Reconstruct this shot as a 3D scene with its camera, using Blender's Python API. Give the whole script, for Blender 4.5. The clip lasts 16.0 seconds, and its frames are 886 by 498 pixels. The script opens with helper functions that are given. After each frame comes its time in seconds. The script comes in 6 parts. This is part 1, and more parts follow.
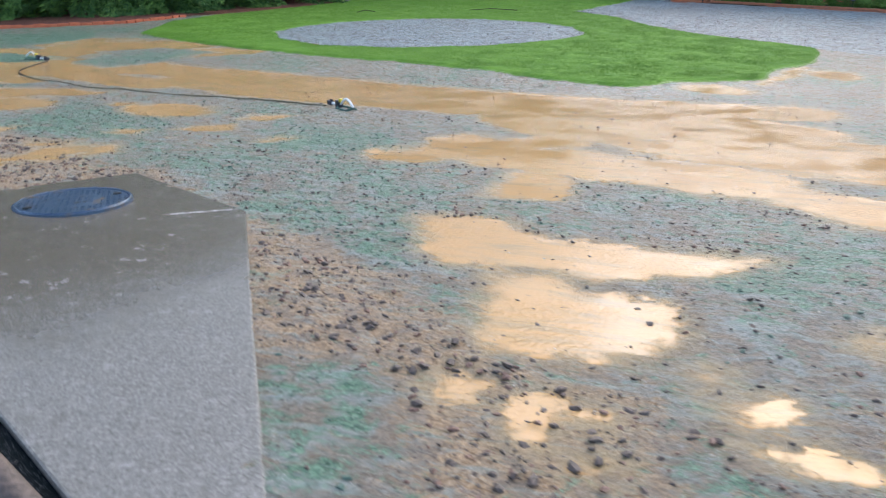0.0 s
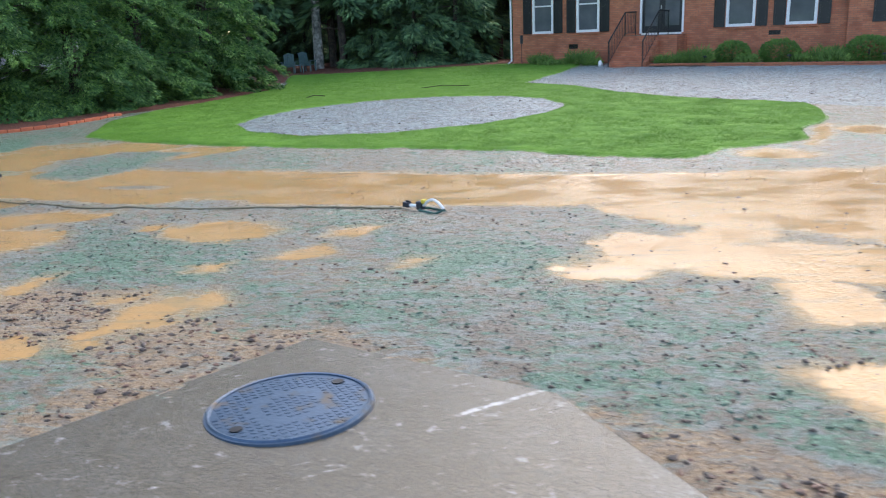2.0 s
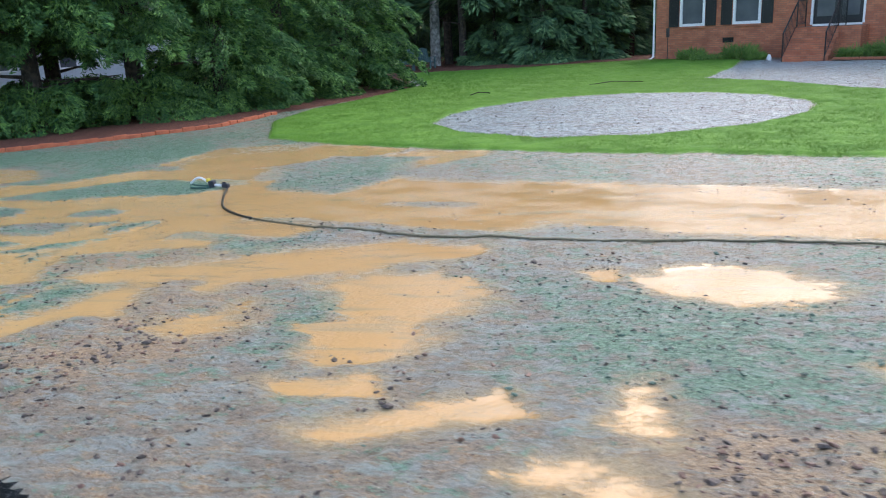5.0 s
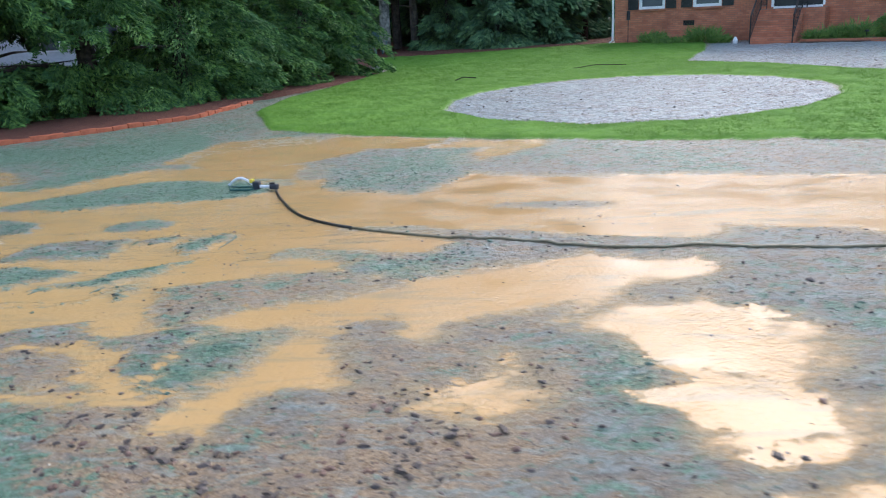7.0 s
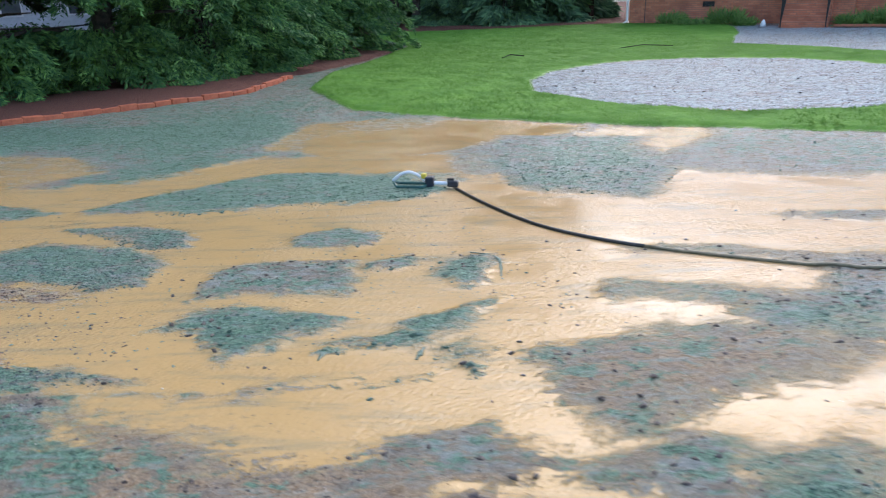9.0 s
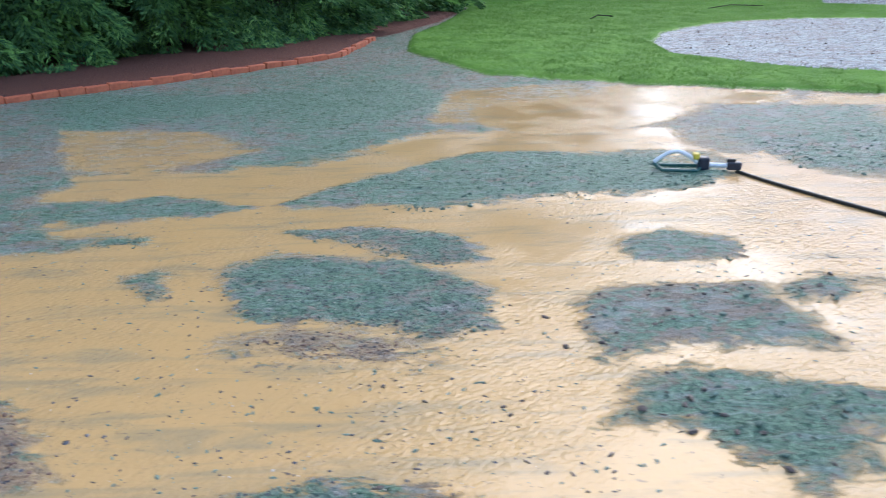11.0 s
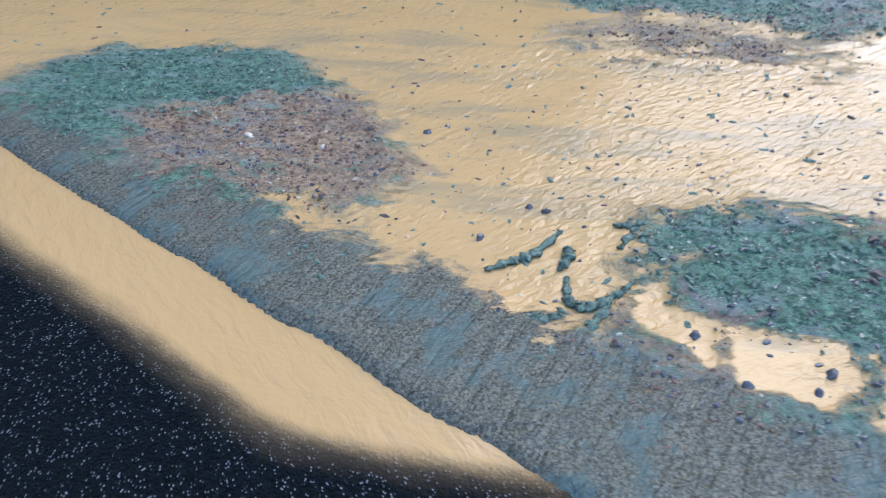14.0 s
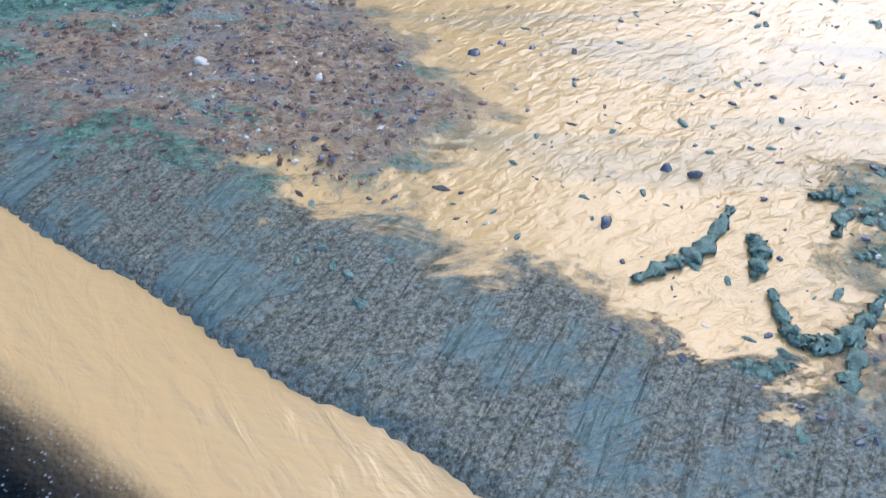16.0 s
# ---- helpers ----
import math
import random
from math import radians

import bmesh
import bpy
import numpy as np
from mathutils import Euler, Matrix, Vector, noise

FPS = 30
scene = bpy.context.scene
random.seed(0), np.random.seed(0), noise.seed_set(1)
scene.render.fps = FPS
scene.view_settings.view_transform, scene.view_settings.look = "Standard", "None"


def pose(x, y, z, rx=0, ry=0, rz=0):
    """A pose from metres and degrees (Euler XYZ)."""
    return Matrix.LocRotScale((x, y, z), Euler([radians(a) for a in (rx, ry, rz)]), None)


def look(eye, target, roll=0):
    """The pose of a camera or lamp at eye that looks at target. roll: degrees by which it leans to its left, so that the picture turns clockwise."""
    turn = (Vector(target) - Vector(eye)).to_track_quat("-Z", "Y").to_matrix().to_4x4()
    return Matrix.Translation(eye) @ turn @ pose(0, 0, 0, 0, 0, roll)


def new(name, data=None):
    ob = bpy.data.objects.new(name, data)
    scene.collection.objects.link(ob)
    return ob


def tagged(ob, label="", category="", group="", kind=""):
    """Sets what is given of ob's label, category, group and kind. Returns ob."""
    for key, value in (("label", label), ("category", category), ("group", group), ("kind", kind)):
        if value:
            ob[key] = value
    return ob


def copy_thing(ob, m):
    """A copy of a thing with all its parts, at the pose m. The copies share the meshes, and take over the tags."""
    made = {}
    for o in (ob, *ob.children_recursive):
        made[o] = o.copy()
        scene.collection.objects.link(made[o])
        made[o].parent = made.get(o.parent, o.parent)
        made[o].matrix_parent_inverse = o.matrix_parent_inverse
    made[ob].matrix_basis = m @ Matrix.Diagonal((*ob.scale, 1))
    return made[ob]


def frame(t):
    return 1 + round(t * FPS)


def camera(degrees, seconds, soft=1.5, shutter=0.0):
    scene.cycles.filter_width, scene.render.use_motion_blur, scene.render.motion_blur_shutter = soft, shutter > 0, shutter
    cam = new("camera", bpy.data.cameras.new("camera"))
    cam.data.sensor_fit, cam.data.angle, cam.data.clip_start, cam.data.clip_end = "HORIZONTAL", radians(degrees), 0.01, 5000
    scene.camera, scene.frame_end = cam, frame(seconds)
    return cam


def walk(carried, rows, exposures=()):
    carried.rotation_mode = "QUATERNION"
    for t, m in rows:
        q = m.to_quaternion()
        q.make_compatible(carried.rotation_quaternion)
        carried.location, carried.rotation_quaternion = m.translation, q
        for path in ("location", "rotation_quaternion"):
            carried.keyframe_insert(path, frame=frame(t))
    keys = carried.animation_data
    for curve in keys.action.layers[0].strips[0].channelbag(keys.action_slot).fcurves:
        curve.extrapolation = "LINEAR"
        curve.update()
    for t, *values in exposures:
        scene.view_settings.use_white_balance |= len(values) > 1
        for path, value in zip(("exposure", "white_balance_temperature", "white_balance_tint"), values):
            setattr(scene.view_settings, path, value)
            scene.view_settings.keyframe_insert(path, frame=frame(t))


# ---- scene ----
cam = camera(59.7, 16.0, 1.1, 0.35)
PATH = [
    (0.0, 0.221, 0.066, 1.376, -21.27, -0.331, -0.116),
    (0.5, -0.304, 0.47, 1.405, -19.74, 2.178, -3.328),
    (1.0, -0.821, 0.947, 1.4, -16.582, 3.071, -4.441),
    (1.5, -1.398, 1.385, 1.387, -15.351, 2.904, -6.528),
    (2.0, -1.955, 1.839, 1.364, -16.123, 2.648, -8.666),
    (2.5, -2.58, 2.324, 1.354, -15.949, 3.695, -6.604),
    (3.0, -3.125, 2.835, 1.347, -15.797, 3.028, -7.873),
    (3.5, -3.699, 3.34, 1.304, -15.304, 2.267, -8.043),
    (4.0, -4.212, 3.92, 1.26, -16.143, 2.506, -7.719),
    (4.5, -4.789, 4.501, 1.223, -15.96, 2.636, -5.693),
    (4.7, -5.004, 4.699, 1.2, -15.726, 2.904, -4.871),
    (6.8, -6.907, 6.335, 1.126, -17.174, 3.143, -11.461),
    (7.0, -7.124, 6.552, 1.112, -17.022, 3.001, -11.72),
    (7.5, -7.642, 7.059, 1.105, -16.357, 4.276, -12.247),
    (8.0, -8.225, 7.558, 1.107, -15.337, 4.283, -10.868),
    (8.2, -8.442, 7.753, 1.113, -16.84, 2.418, -13.93),
    (10.3, -10.206, 10.18, 0.809, -20.207, 0.752, -16.7),
    (10.5, -10.361, 10.31, 0.819, -20.862, 0.671, -17.313),
    (11.0, -10.744, 10.664, 0.805, -20.924, 1.373, -15.904),
    (11.5, -11.049, 10.856, 0.787, -24.948, 1.981, -15.351),
    (12.0, -11.218, 10.921, 0.776, -29.173, 0.784, -14.263),
    (12.5, -11.255, 10.928, 0.754, -33.649, -0.021, -6.348),
    (13.0, -11.264, 10.954, 0.708, -36.955, 0.115, -2.697),
    (13.5, -11.285, 10.992, 0.665, -38.8, 1.644, -2.181),
    (14.0, -11.359, 11.132, 0.557, -41.046, 3.449, -4.178),
    (14.5, -11.45, 11.449, 0.428, -45.045, 4.13, -6.326),
    (15.0, -11.529, 11.633, 0.263, -47.553, 3.108, -8.239),
    (15.5, -11.563, 11.711, 0.167, -47.852, 2.008, -9.258),
    (16.0, -11.573, 11.714, 0.201, -46.435, 1.174, -9.181),
]
walk(cam, [(t, pose(x, y, z, 90 + pitch, roll, yaw)) for t, x, y, z, pitch, roll, yaw in PATH], exposures=[(0, 2.22, 8150, 11), (3, 2.34, 8250, 11), (6, 2.30, 7900, 11), (9, 2.16, 7400, 11), (12, 2.16, 6900, 11), (16, 2.30, 6450, 11)])

# ---- light ----
world = bpy.data.worlds.new("overcast_sky")
scene.world = world
world.use_nodes = True
wn, wl = world.node_tree.nodes, world.node_tree.links
sky = wn.new("ShaderNodeTexSky")
sky.sky_type = "NISHITA"
sky.sun_disc = False
sky.sun_elevation = radians(42)
sky.sun_rotation = radians(34)
sky.air_density, sky.dust_density, sky.ozone_density = 0.8, 1.05, 2.5
wl.new(sky.outputs[0], wn["Background"].inputs[0])
wn["Background"].inputs[1].default_value = 0.15
sun = new("sun", bpy.data.lights.new("sun", "SUN"))
sun.data.energy, sun.data.angle, sun.data.color = 0.12, radians(60), (1.0, 0.97, 0.96)
sun.matrix_basis = look((8.31, 12.32, 13.38), (0, 0, 0))  # the brightest part of the cloud, over the house


# ---- ground form ----
ALONG, OUT = Vector((0.727, -0.686)), Vector((0.686, 0.727))  # along the street, from the street to the house
FDIR, FBACK = Vector((0.722, -0.692)), Vector((0.692, 0.722))  # along the house front, into the house
F0 = Vector((7.73, 37.79))


def smooth(a, b, x):
    t = np.clip((np.asarray(x, float) - a) / (b - a), 0, 1)
    return t * t * (3 - 2 * t)


def ground_z(x, y):
    """The yard falls from the street to a swale, lies level there and rises a little to the house."""
    x, y = np.asarray(x, float), np.asarray(y, float)
    z = -0.70 + 0.05 * np.logaddexp(0, (0.714 - 0.056 * np.minimum(y, 60) - 0.013 * np.clip(x, -30, 30)) / 0.05)
    v = (x - F0.x) * FBACK.x + (y - F0.y) * FBACK.y
    return np.minimum(z, 0.6) + 0.16 * smooth(-9, -2.4, v)


def gz(x, y):
    return float(ground_z(x, y))


LATTICE = np.random.RandomState(7).rand(256, 256)


def vnoise(x, y, f, octaves=3):
    """Smooth value noise in -1..1."""
    total, amp, norm = 0.0, 1.0, 0.0
    for o in range(octaves):
        u, v = x * f + 13.7 * o, y * f + 7.1 * o
        i, j = np.floor(u).astype(int), np.floor(v).astype(int)
        a, b = u - i, v - j
        a, b = a * a * (3 - 2 * a), b * b * (3 - 2 * b)
        L = lambda p, q: LATTICE[p % 256, q % 256]
        n = (L(i, j) * (1 - a) + L(i + 1, j) * a) * (1 - b) + (L(i, j + 1) * (1 - a) + L(i + 1, j + 1) * a) * b
        total, norm, amp, f = total + amp * (2 * n - 1), norm + amp, amp * 0.5, f * 2.1
    return total / norm


def inside(px, py, poly):
    """Signed distance to a closed outline, positive inside."""
    d, odd = np.full(px.shape, 1e9), np.zeros(px.shape, bool)
    for (ax, ay), (bx, by) in zip(poly, poly[1:] + poly[:1]):
        ex, ey = bx - ax, by - ay
        t = np.clip(((px - ax) * ex + (py - ay) * ey) / (ex * ex + ey * ey), 0, 1)
        d = np.minimum(d, np.hypot(px - ax - t * ex, py - ay - t * ey))
        cross = (ay > py) != (by > py)
        with np.errstate(divide="ignore", invalid="ignore"):
            odd ^= cross & (px < (bx - ax) * (py - ay) / (by - ay + 1e-12) + ax)
    return np.where(odd, d, -d)


# fine lines where the camera passes near, coarse towards the horizon
def lines(lo, hi, parts):
    out = [lo]
    for end, step in parts:
        n = max(1, round((end - out[-1]) / step))
        out += list(np.linspace(out[-1], end, n + 1)[1:])
    far, step = [], 0.3
    while out[-1] < hi:
        step *= 1.25
        out.append(out[-1] + step)
    step = 0.3
    while lo > -600:
        step *= 1.25
        lo -= step
        far.append(lo)
    return np.array(far[::-1] + out)


GX = lines(-13.6, 600, [(-12.8, 0.04), (-10.2, 0.018), (-4.0, 0.045), (3.0, 0.05), (9.0, 0.08), (22.0, 0.3)])
GY = lines(1.4, 600, [(4.0, 0.04), (11.4, 0.05), (13.6, 0.02), (19.0, 0.06), (27.0, 0.12), (40.0, 0.3)])
MX, MY = np.meshgrid(GX, GY)
flood = np.full(MX.shape, -0.6)
WX = MX + 0.16 * vnoise(MX, MY, 1.3, 4) + 0.05 * vnoise(MX, MY, 6.0, 3)
WY = MY + 0.16 * vnoise(MX + 40, MY, 1.3, 4) + 0.05 * vnoise(MX + 40, MY, 6.0, 3)


def oval_field(x, y, rx, ry, angle):
    c, s = math.cos(radians(angle)), math.sin(radians(angle))
    u, v = (WX - x) * c + (WY - y) * s, (WY - y) * c - (WX - x) * s
    return (1 - np.sqrt((u / rx) ** 2 + (v / ry) ** 2)) * math.sqrt(rx * ry)


def line_field(ax, ay, bx, by, w):
    ex, ey = bx - ax, by - ay
    t = np.clip(((WX - ax) * ex + (WY - ay) * ey) / (ex * ex + ey * ey), 0, 1)
    return w - np.hypot(WX - ax - t * ex, WY - ay - t * ey)


def pool(*a):
    np.maximum(flood, np.clip(oval_field(*a), -0.6, 0.6), out=flood)


def stream(*a):
    np.maximum(flood, np.clip(line_field(*a), -0.6, 0.6), out=flood)


def island(*a):
    np.minimum(flood, -np.clip(oval_field(*a) - 0.02, -0.6, 0.12), out=flood)


def bar(*a):
    np.minimum(flood, -np.clip(line_field(*a), -0.6, 0.12), out=flood)


# muddy pools and runnels, then the banks that stand out of them
stream(-0.03, 6.90, 1.37, 7.77, 0.34)
stream(0.85, 6.98, 2.61, 6.09, 0.61)
stream(2.61, 6.09, 3.22, 4.96, 0.39)
stream(1.97, 9.14, 3.23, 7.79, 1.20)
stream(3.23, 7.79, 4.29, 6.90, 1.11)
stream(-2.54, 11.59, 0.37, 10.16, 0.61)
stream(0.37, 10.16, 2.66, 10.44, 0.64)
stream(2.66, 10.44, 4.83, 10.17, 0.66)
stream(-7.51, 15.75, -4.56, 13.51, 1.02)
stream(-4.56, 13.51, -1.48, 11.96, 1.15)
stream(-1.48, 11.96, 0.99, 10.69, 1.08)
stream(0.99, 10.69, 3.19, 10.20, 1.02)
pool(-5.22, 9.87, 0.51, 0.43, -21)
pool(-3.08, 9.43, 0.58, 0.44, -22)
pool(0.44, 7.53, 0.31, 0.63, -20)
stream(-6.50, 11.08, -4.75, 10.84, 0.32)
stream(-7.64, 17.65, -5.60, 18.16, 0.78)
stream(-5.31, 16.43, -4.27, 17.11, 0.67)
stream(-8.02, 11.19, -6.56, 11.01, 0.29)
stream(-6.56, 11.01, -5.13, 11.07, 0.31)
pool(-7.39, 10.21, 0.28, 0.31, -14)
pool(-6.47, 9.68, 0.25, 0.16, -13)
pool(-6.08, 7.06, 0.25, 0.11, -9)
pool(-7.74, 12.07, 0.61, 0.41, -16)
stream(-7.32, 14.98, -6.13, 13.46, 0.58)
stream(-6.13, 13.46, -4.18, 12.19, 0.60)
stream(-5.86, 14.17, -3.13, 13.39, 0.51)
stream(-9.93, 16.48, -7.75, 16.41, 0.26)
stream(-7.75, 16.41, -6.81, 16.13, 0.26)
stream(-11.29, 16.25, -9.90, 16.32, 0.28)
stream(-11.03, 15.40, -8.93, 14.95, 0.39)
stream(-8.93, 14.95, -7.46, 14.06, 0.32)
stream(-8.90, 14.36, -7.40, 13.04, 0.33)
stream(-7.40, 13.04, -6.38, 12.29, 0.32)
stream(-10.17, 12.65, -9.84, 13.38, 0.14)
stream(-9.84, 13.38, -8.86, 13.65, 0.25)
stream(-7.96, 12.11, -7.12, 11.79, 0.20)
stream(-9.83, 11.56, -8.99, 11.28, 0.15)
stream(-8.99, 11.28, -8.31, 11.35, 0.17)
stream(-8.31, 11.35, -8.01, 11.69, 0.11)
pool(-7.91, 11.48, 0.19, 0.33, -20)
pool(-8.09, 10.98, 0.28, 0.24, -19)
pool(-5.78, 10.90, 0.38, 0.48, -20)
pool(-6.56, 10.32, 0.18, 0.17, -17)
pool(-7.25, 10.22, 0.18, 0.24, -18)
stream(-7.35, 10.79, -6.74, 10.87, 0.08)
pool(-8.48, 10.37, 0.34, 0.17, -17)
pool(-7.47, 9.88, 0.17, 0.14, -17)
pool(-6.81, 10.12, 0.09, 0.13, -16)
stream(-11.75, 16.33, -10.39, 16.32, 0.16)
stream(-10.39, 16.32, -8.91, 17.04, 0.16)
stream(-8.91, 17.04, -7.15, 16.59, 0.22)
stream(-11.58, 15.45, -10.22, 15.21, 0.22)
stream(-10.22, 15.21, -8.39, 14.90, 0.22)
stream(-11.47, 14.93, -10.86, 14.73, 0.10)
stream(-10.86, 14.73, -9.45, 14.62, 0.11)
stream(-11.16, 13.41, -10.51, 13.09, 0.24)
stream(-10.51, 13.09, -9.91, 12.74, 0.22)
stream(-9.91, 12.74, -9.52, 12.15, 0.14)
stream(-11.02, 12.71, -10.50, 12.62, 0.15)
stream(-10.50, 12.62, -9.77, 12.46, 0.15)
stream(-9.83, 13.22, -9.33, 13.67, 0.15)
stream(-9.33, 13.67, -7.87, 13.68, 0.31)
stream(-7.87, 13.68, -6.71, 13.41, 0.37)
stream(-9.74, 13.07, -9.43, 12.90, 0.08)
stream(-9.43, 12.90, -8.36, 12.55, 0.08)
pool(-11.12, 14.36, 0.21, 0.16, -18)
stream(-9.58, 12.01, -9.15, 11.75, 0.14)
stream(-9.15, 11.75, -8.56, 11.62, 0.13)
pool(-8.68, 11.85, 0.26, 0.09, -18)
pool(-8.17, 12.96, 0.20, 0.20, -18)
pool(-9.14, 12.14, 0.11, 0.07, -16)
stream(-7.22, 15.19, -6.38, 14.55, 0.49)
stream(-6.38, 14.55, -6.00, 14.10, 0.47)
pool(-6.26, 18.45, 0.53, 0.63, -18)
stream(-12.80, 13.66, -12.27, 14.06, 0.36)
stream(-12.27, 14.06, -11.54, 13.79, 0.33)
stream(-11.54, 13.79, -11.03, 13.23, 0.20)
stream(-11.03, 13.23, -10.74, 12.78, 0.15)
pool(-11.02, 13.44, 0.71, 0.46, -2)
pool(-10.30, 12.71, 0.46, 0.24, -2)
stream(-11.47, 12.63, -11.01, 12.61, 0.11)
pool(-11.34, 12.45, 0.09, 0.07, -3)
pool(-11.06, 12.28, 0.11, 0.10, -3)
pool(-10.75, 11.98, 0.09, 0.07, -3)
pool(-10.55, 11.87, 0.11, 0.09, -3)
stream(-10.49, 12.35, -10.17, 12.23, 0.04)
pool(-10.99, 12.14, 0.04, 0.04, -7)
stream(5.52, 12.97, 7.13, 14.94, 0.12)
pool(7.24, 14.02, 0.45, 0.59, -28)
pool(4.63, 12.38, 0.57, 0.48, -25)
stream(2.18, 10.73, 3.27, 9.76, 0.63)
stream(3.27, 9.76, 4.30, 8.47, 0.53)
pool(-5.15, 9.92, 0.41, 0.33, -16)
pool(-5.09, 9.56, 0.41, 0.44, -19)
pool(-6.42, 9.44, 0.19, 0.17, -18)
pool(-6.60, 10.29, 0.18, 0.22, -19)
pool(-7.17, 10.03, 0.25, 0.25, -18)
stream(-7.62, 9.53, -7.35, 9.87, 0.09)
pool(-8.41, 10.30, 0.33, 0.24, -18)
stream(-8.96, 11.38, -7.95, 11.24, 0.19)
stream(-7.95, 11.24, -7.09, 10.50, 0.13)
stream(-7.33, 10.69, -6.31, 10.63, 0.19)
stream(-6.31, 10.63, -5.48, 10.54, 0.19)
pool(-5.75, 10.55, 0.49, 0.43, -20)
pool(-8.16, 10.00, 0.36, 0.14, -18)
stream(-11.21, 12.60, -10.93, 12.71, 0.07)
stream(-10.93, 12.71, -10.64, 12.75, 0.10)
stream(-11.05, 12.46, -10.86, 12.40, 0.09)
stream(-11.55, 12.69, -11.35, 12.58, 0.06)
stream(-11.35, 12.58, -11.19, 12.52, 0.06)
pool(-11.06, 12.25, 0.08, 0.05, -11)
island(-10.27, 13.84, 0.54, 0.46, -18)
island(-9.16, 13.15, 0.25, 0.28, -18)
island(-8.67, 13.15, 0.25, 0.41, -18)
island(-8.21, 13.31, 0.16, 0.20, -20)
island(-7.89, 12.88, 0.25, 0.33, -18)
island(-9.03, 12.46, 0.45, 0.19, -18)
island(-8.16, 12.23, 0.25, 0.26, -19)
island(-11.03, 15.85, 0.40, 0.30, -18)
island(-8.91, 15.94, 1.10, 0.37, -18)
island(-7.79, 15.78, 0.90, 0.35, -18)
island(-9.92, 14.65, 0.37, 0.23, -18)
island(-8.67, 14.18, 0.26, 0.11, -19)
island(-8.29, 14.94, 0.23, 0.12, -18)
island(-10.56, 12.24, 0.35, 0.15, -18)
island(-9.30, 12.90, 0.54, 0.41, -21)
bar(-9.16, 11.56, -8.60, 11.62, 0.09)
bar(-8.60, 11.62, -8.11, 12.05, 0.08)
island(-8.32, 12.79, 0.37, 0.25, -21)
island(-7.29, 12.23, 0.22, 0.22, -21)
island(-6.57, 11.59, 0.45, 0.30, -21)
island(-7.15, 11.19, 0.35, 0.13, -20)
island(-9.63, 16.50, 1.05, 0.36, -25)
island(-5.95, 16.13, 1.19, 1.25, -27)
island(-4.84, 13.21, 0.53, 0.19, -25)
island(-12.13, 13.41, 0.44, 0.23, -2)
island(-11.78, 12.99, 0.33, 0.19, -2)
island(-10.58, 12.23, 0.36, 0.16, -2)
island(-10.24, 14.02, 0.63, 0.39, -2)

flood += 0.02 + 0.06 * smooth(-5.0, -7.5, MX)

# banks and pools with an outline of their own, and where the seed mulch (+) or bare brown soil (-) prevails
seed_field = np.zeros(MX.shape)
NXW = MX + 0.030 * vnoise(MX, MY, 5.0, 3) + 0.016 * vnoise(MX + 9, MY, 17.0, 2)
NYW = MY + 0.030 * vnoise(MX + 21, MY, 5.0, 3) + 0.016 * vnoise(MX + 33, MY, 17.0, 2)


def area(poly, reach=0.7):
    """The part of the grid round an outline, and the signed distance to it there."""
    xs, ys = [q[0] for q in poly], [q[1] for q in poly]
    a, b = np.searchsorted(GX, (min(xs) - reach, max(xs) + reach))
    c, d = np.searchsorted(GY, (min(ys) - reach, max(ys) + reach))
    w = (slice(c, d), slice(a, b))
    return w, inside(NXW[w], NYW[w], poly)


def wet(poly, depth=0.6, rise=1.6):
    w, d = area(poly)
    flood[w] = np.maximum(flood[w], np.clip(d * rise, -0.6, depth))


def dry(poly, height=0.3, rise=1.3):
    w, d = area(poly)
    flood[w] = np.minimum(flood[w], -np.clip(d * rise, -0.6, height))


def tint(poly, value, soft=0.1):
    w, d = area(poly)
    k = smooth(-soft, soft, d)
    seed_field[w] = seed_field[w] * (1 - k) + value * k


wet([(-13.4, 13.6), (-12.6, 15.1), (-11.3, 14.95), (-10.6, 15.3), (-9.9, 15.05), (-8.6, 14.9), (-7.6, 14.6), (-6.6, 13.4), (-7.4, 12.2), (-8.6, 11.75), (-9.6, 11.7), (-10.1, 11.9), (-10.9, 12.05), (-11.2, 12.2), (-11.45, 12.36), (-11.62, 12.52), (-12.0, 12.8)])
dry([(-9.91, 11.61), (-9.25, 11.11), (-8.65, 10.71), (-8.32, 10.51), (-8.17, 9.99), (-9.51, 10.42)], 0.13, 0.8)
dry([(-8.03, 11.67), (-6.83, 11.66), (-6.56, 11.24), (-7.35, 11.01), (-7.94, 10.86), (-8.06, 11.31)], 0.13, 0.8)
dry([(-6.87, 10.54), (-5.74, 10.40), (-6.52, 9.46), (-7.00, 9.62), (-6.96, 10.10)], 0.13, 0.8)
dry([(-7.75, 10.57), (-7.27, 10.52), (-7.43, 10.15), (-7.68, 9.83), (-7.94, 9.92)], 0.13, 0.8)
wet([(-5.36, 9.88), (-4.93, 9.96), (-4.75, 9.58), (-4.99, 9.22), (-5.37, 9.09), (-5.58, 9.35), (-5.68, 9.52)], 0.11)
wet([(-5.72, 9.09), (-5.36, 9.15), (-4.97, 8.85), (-5.25, 8.52), (-5.64, 8.49), (-5.82, 8.70)], 0.11)
wet([(-7.33, 10.40), (-7.02, 10.13), (-7.12, 9.73), (-7.35, 9.74), (-7.57, 9.32), (-7.64, 9.39), (-7.63, 9.65), (-7.48, 9.91)])
wet([(-6.71, 10.32), (-6.47, 10.48), (-6.41, 10.17), (-6.61, 10.07)])
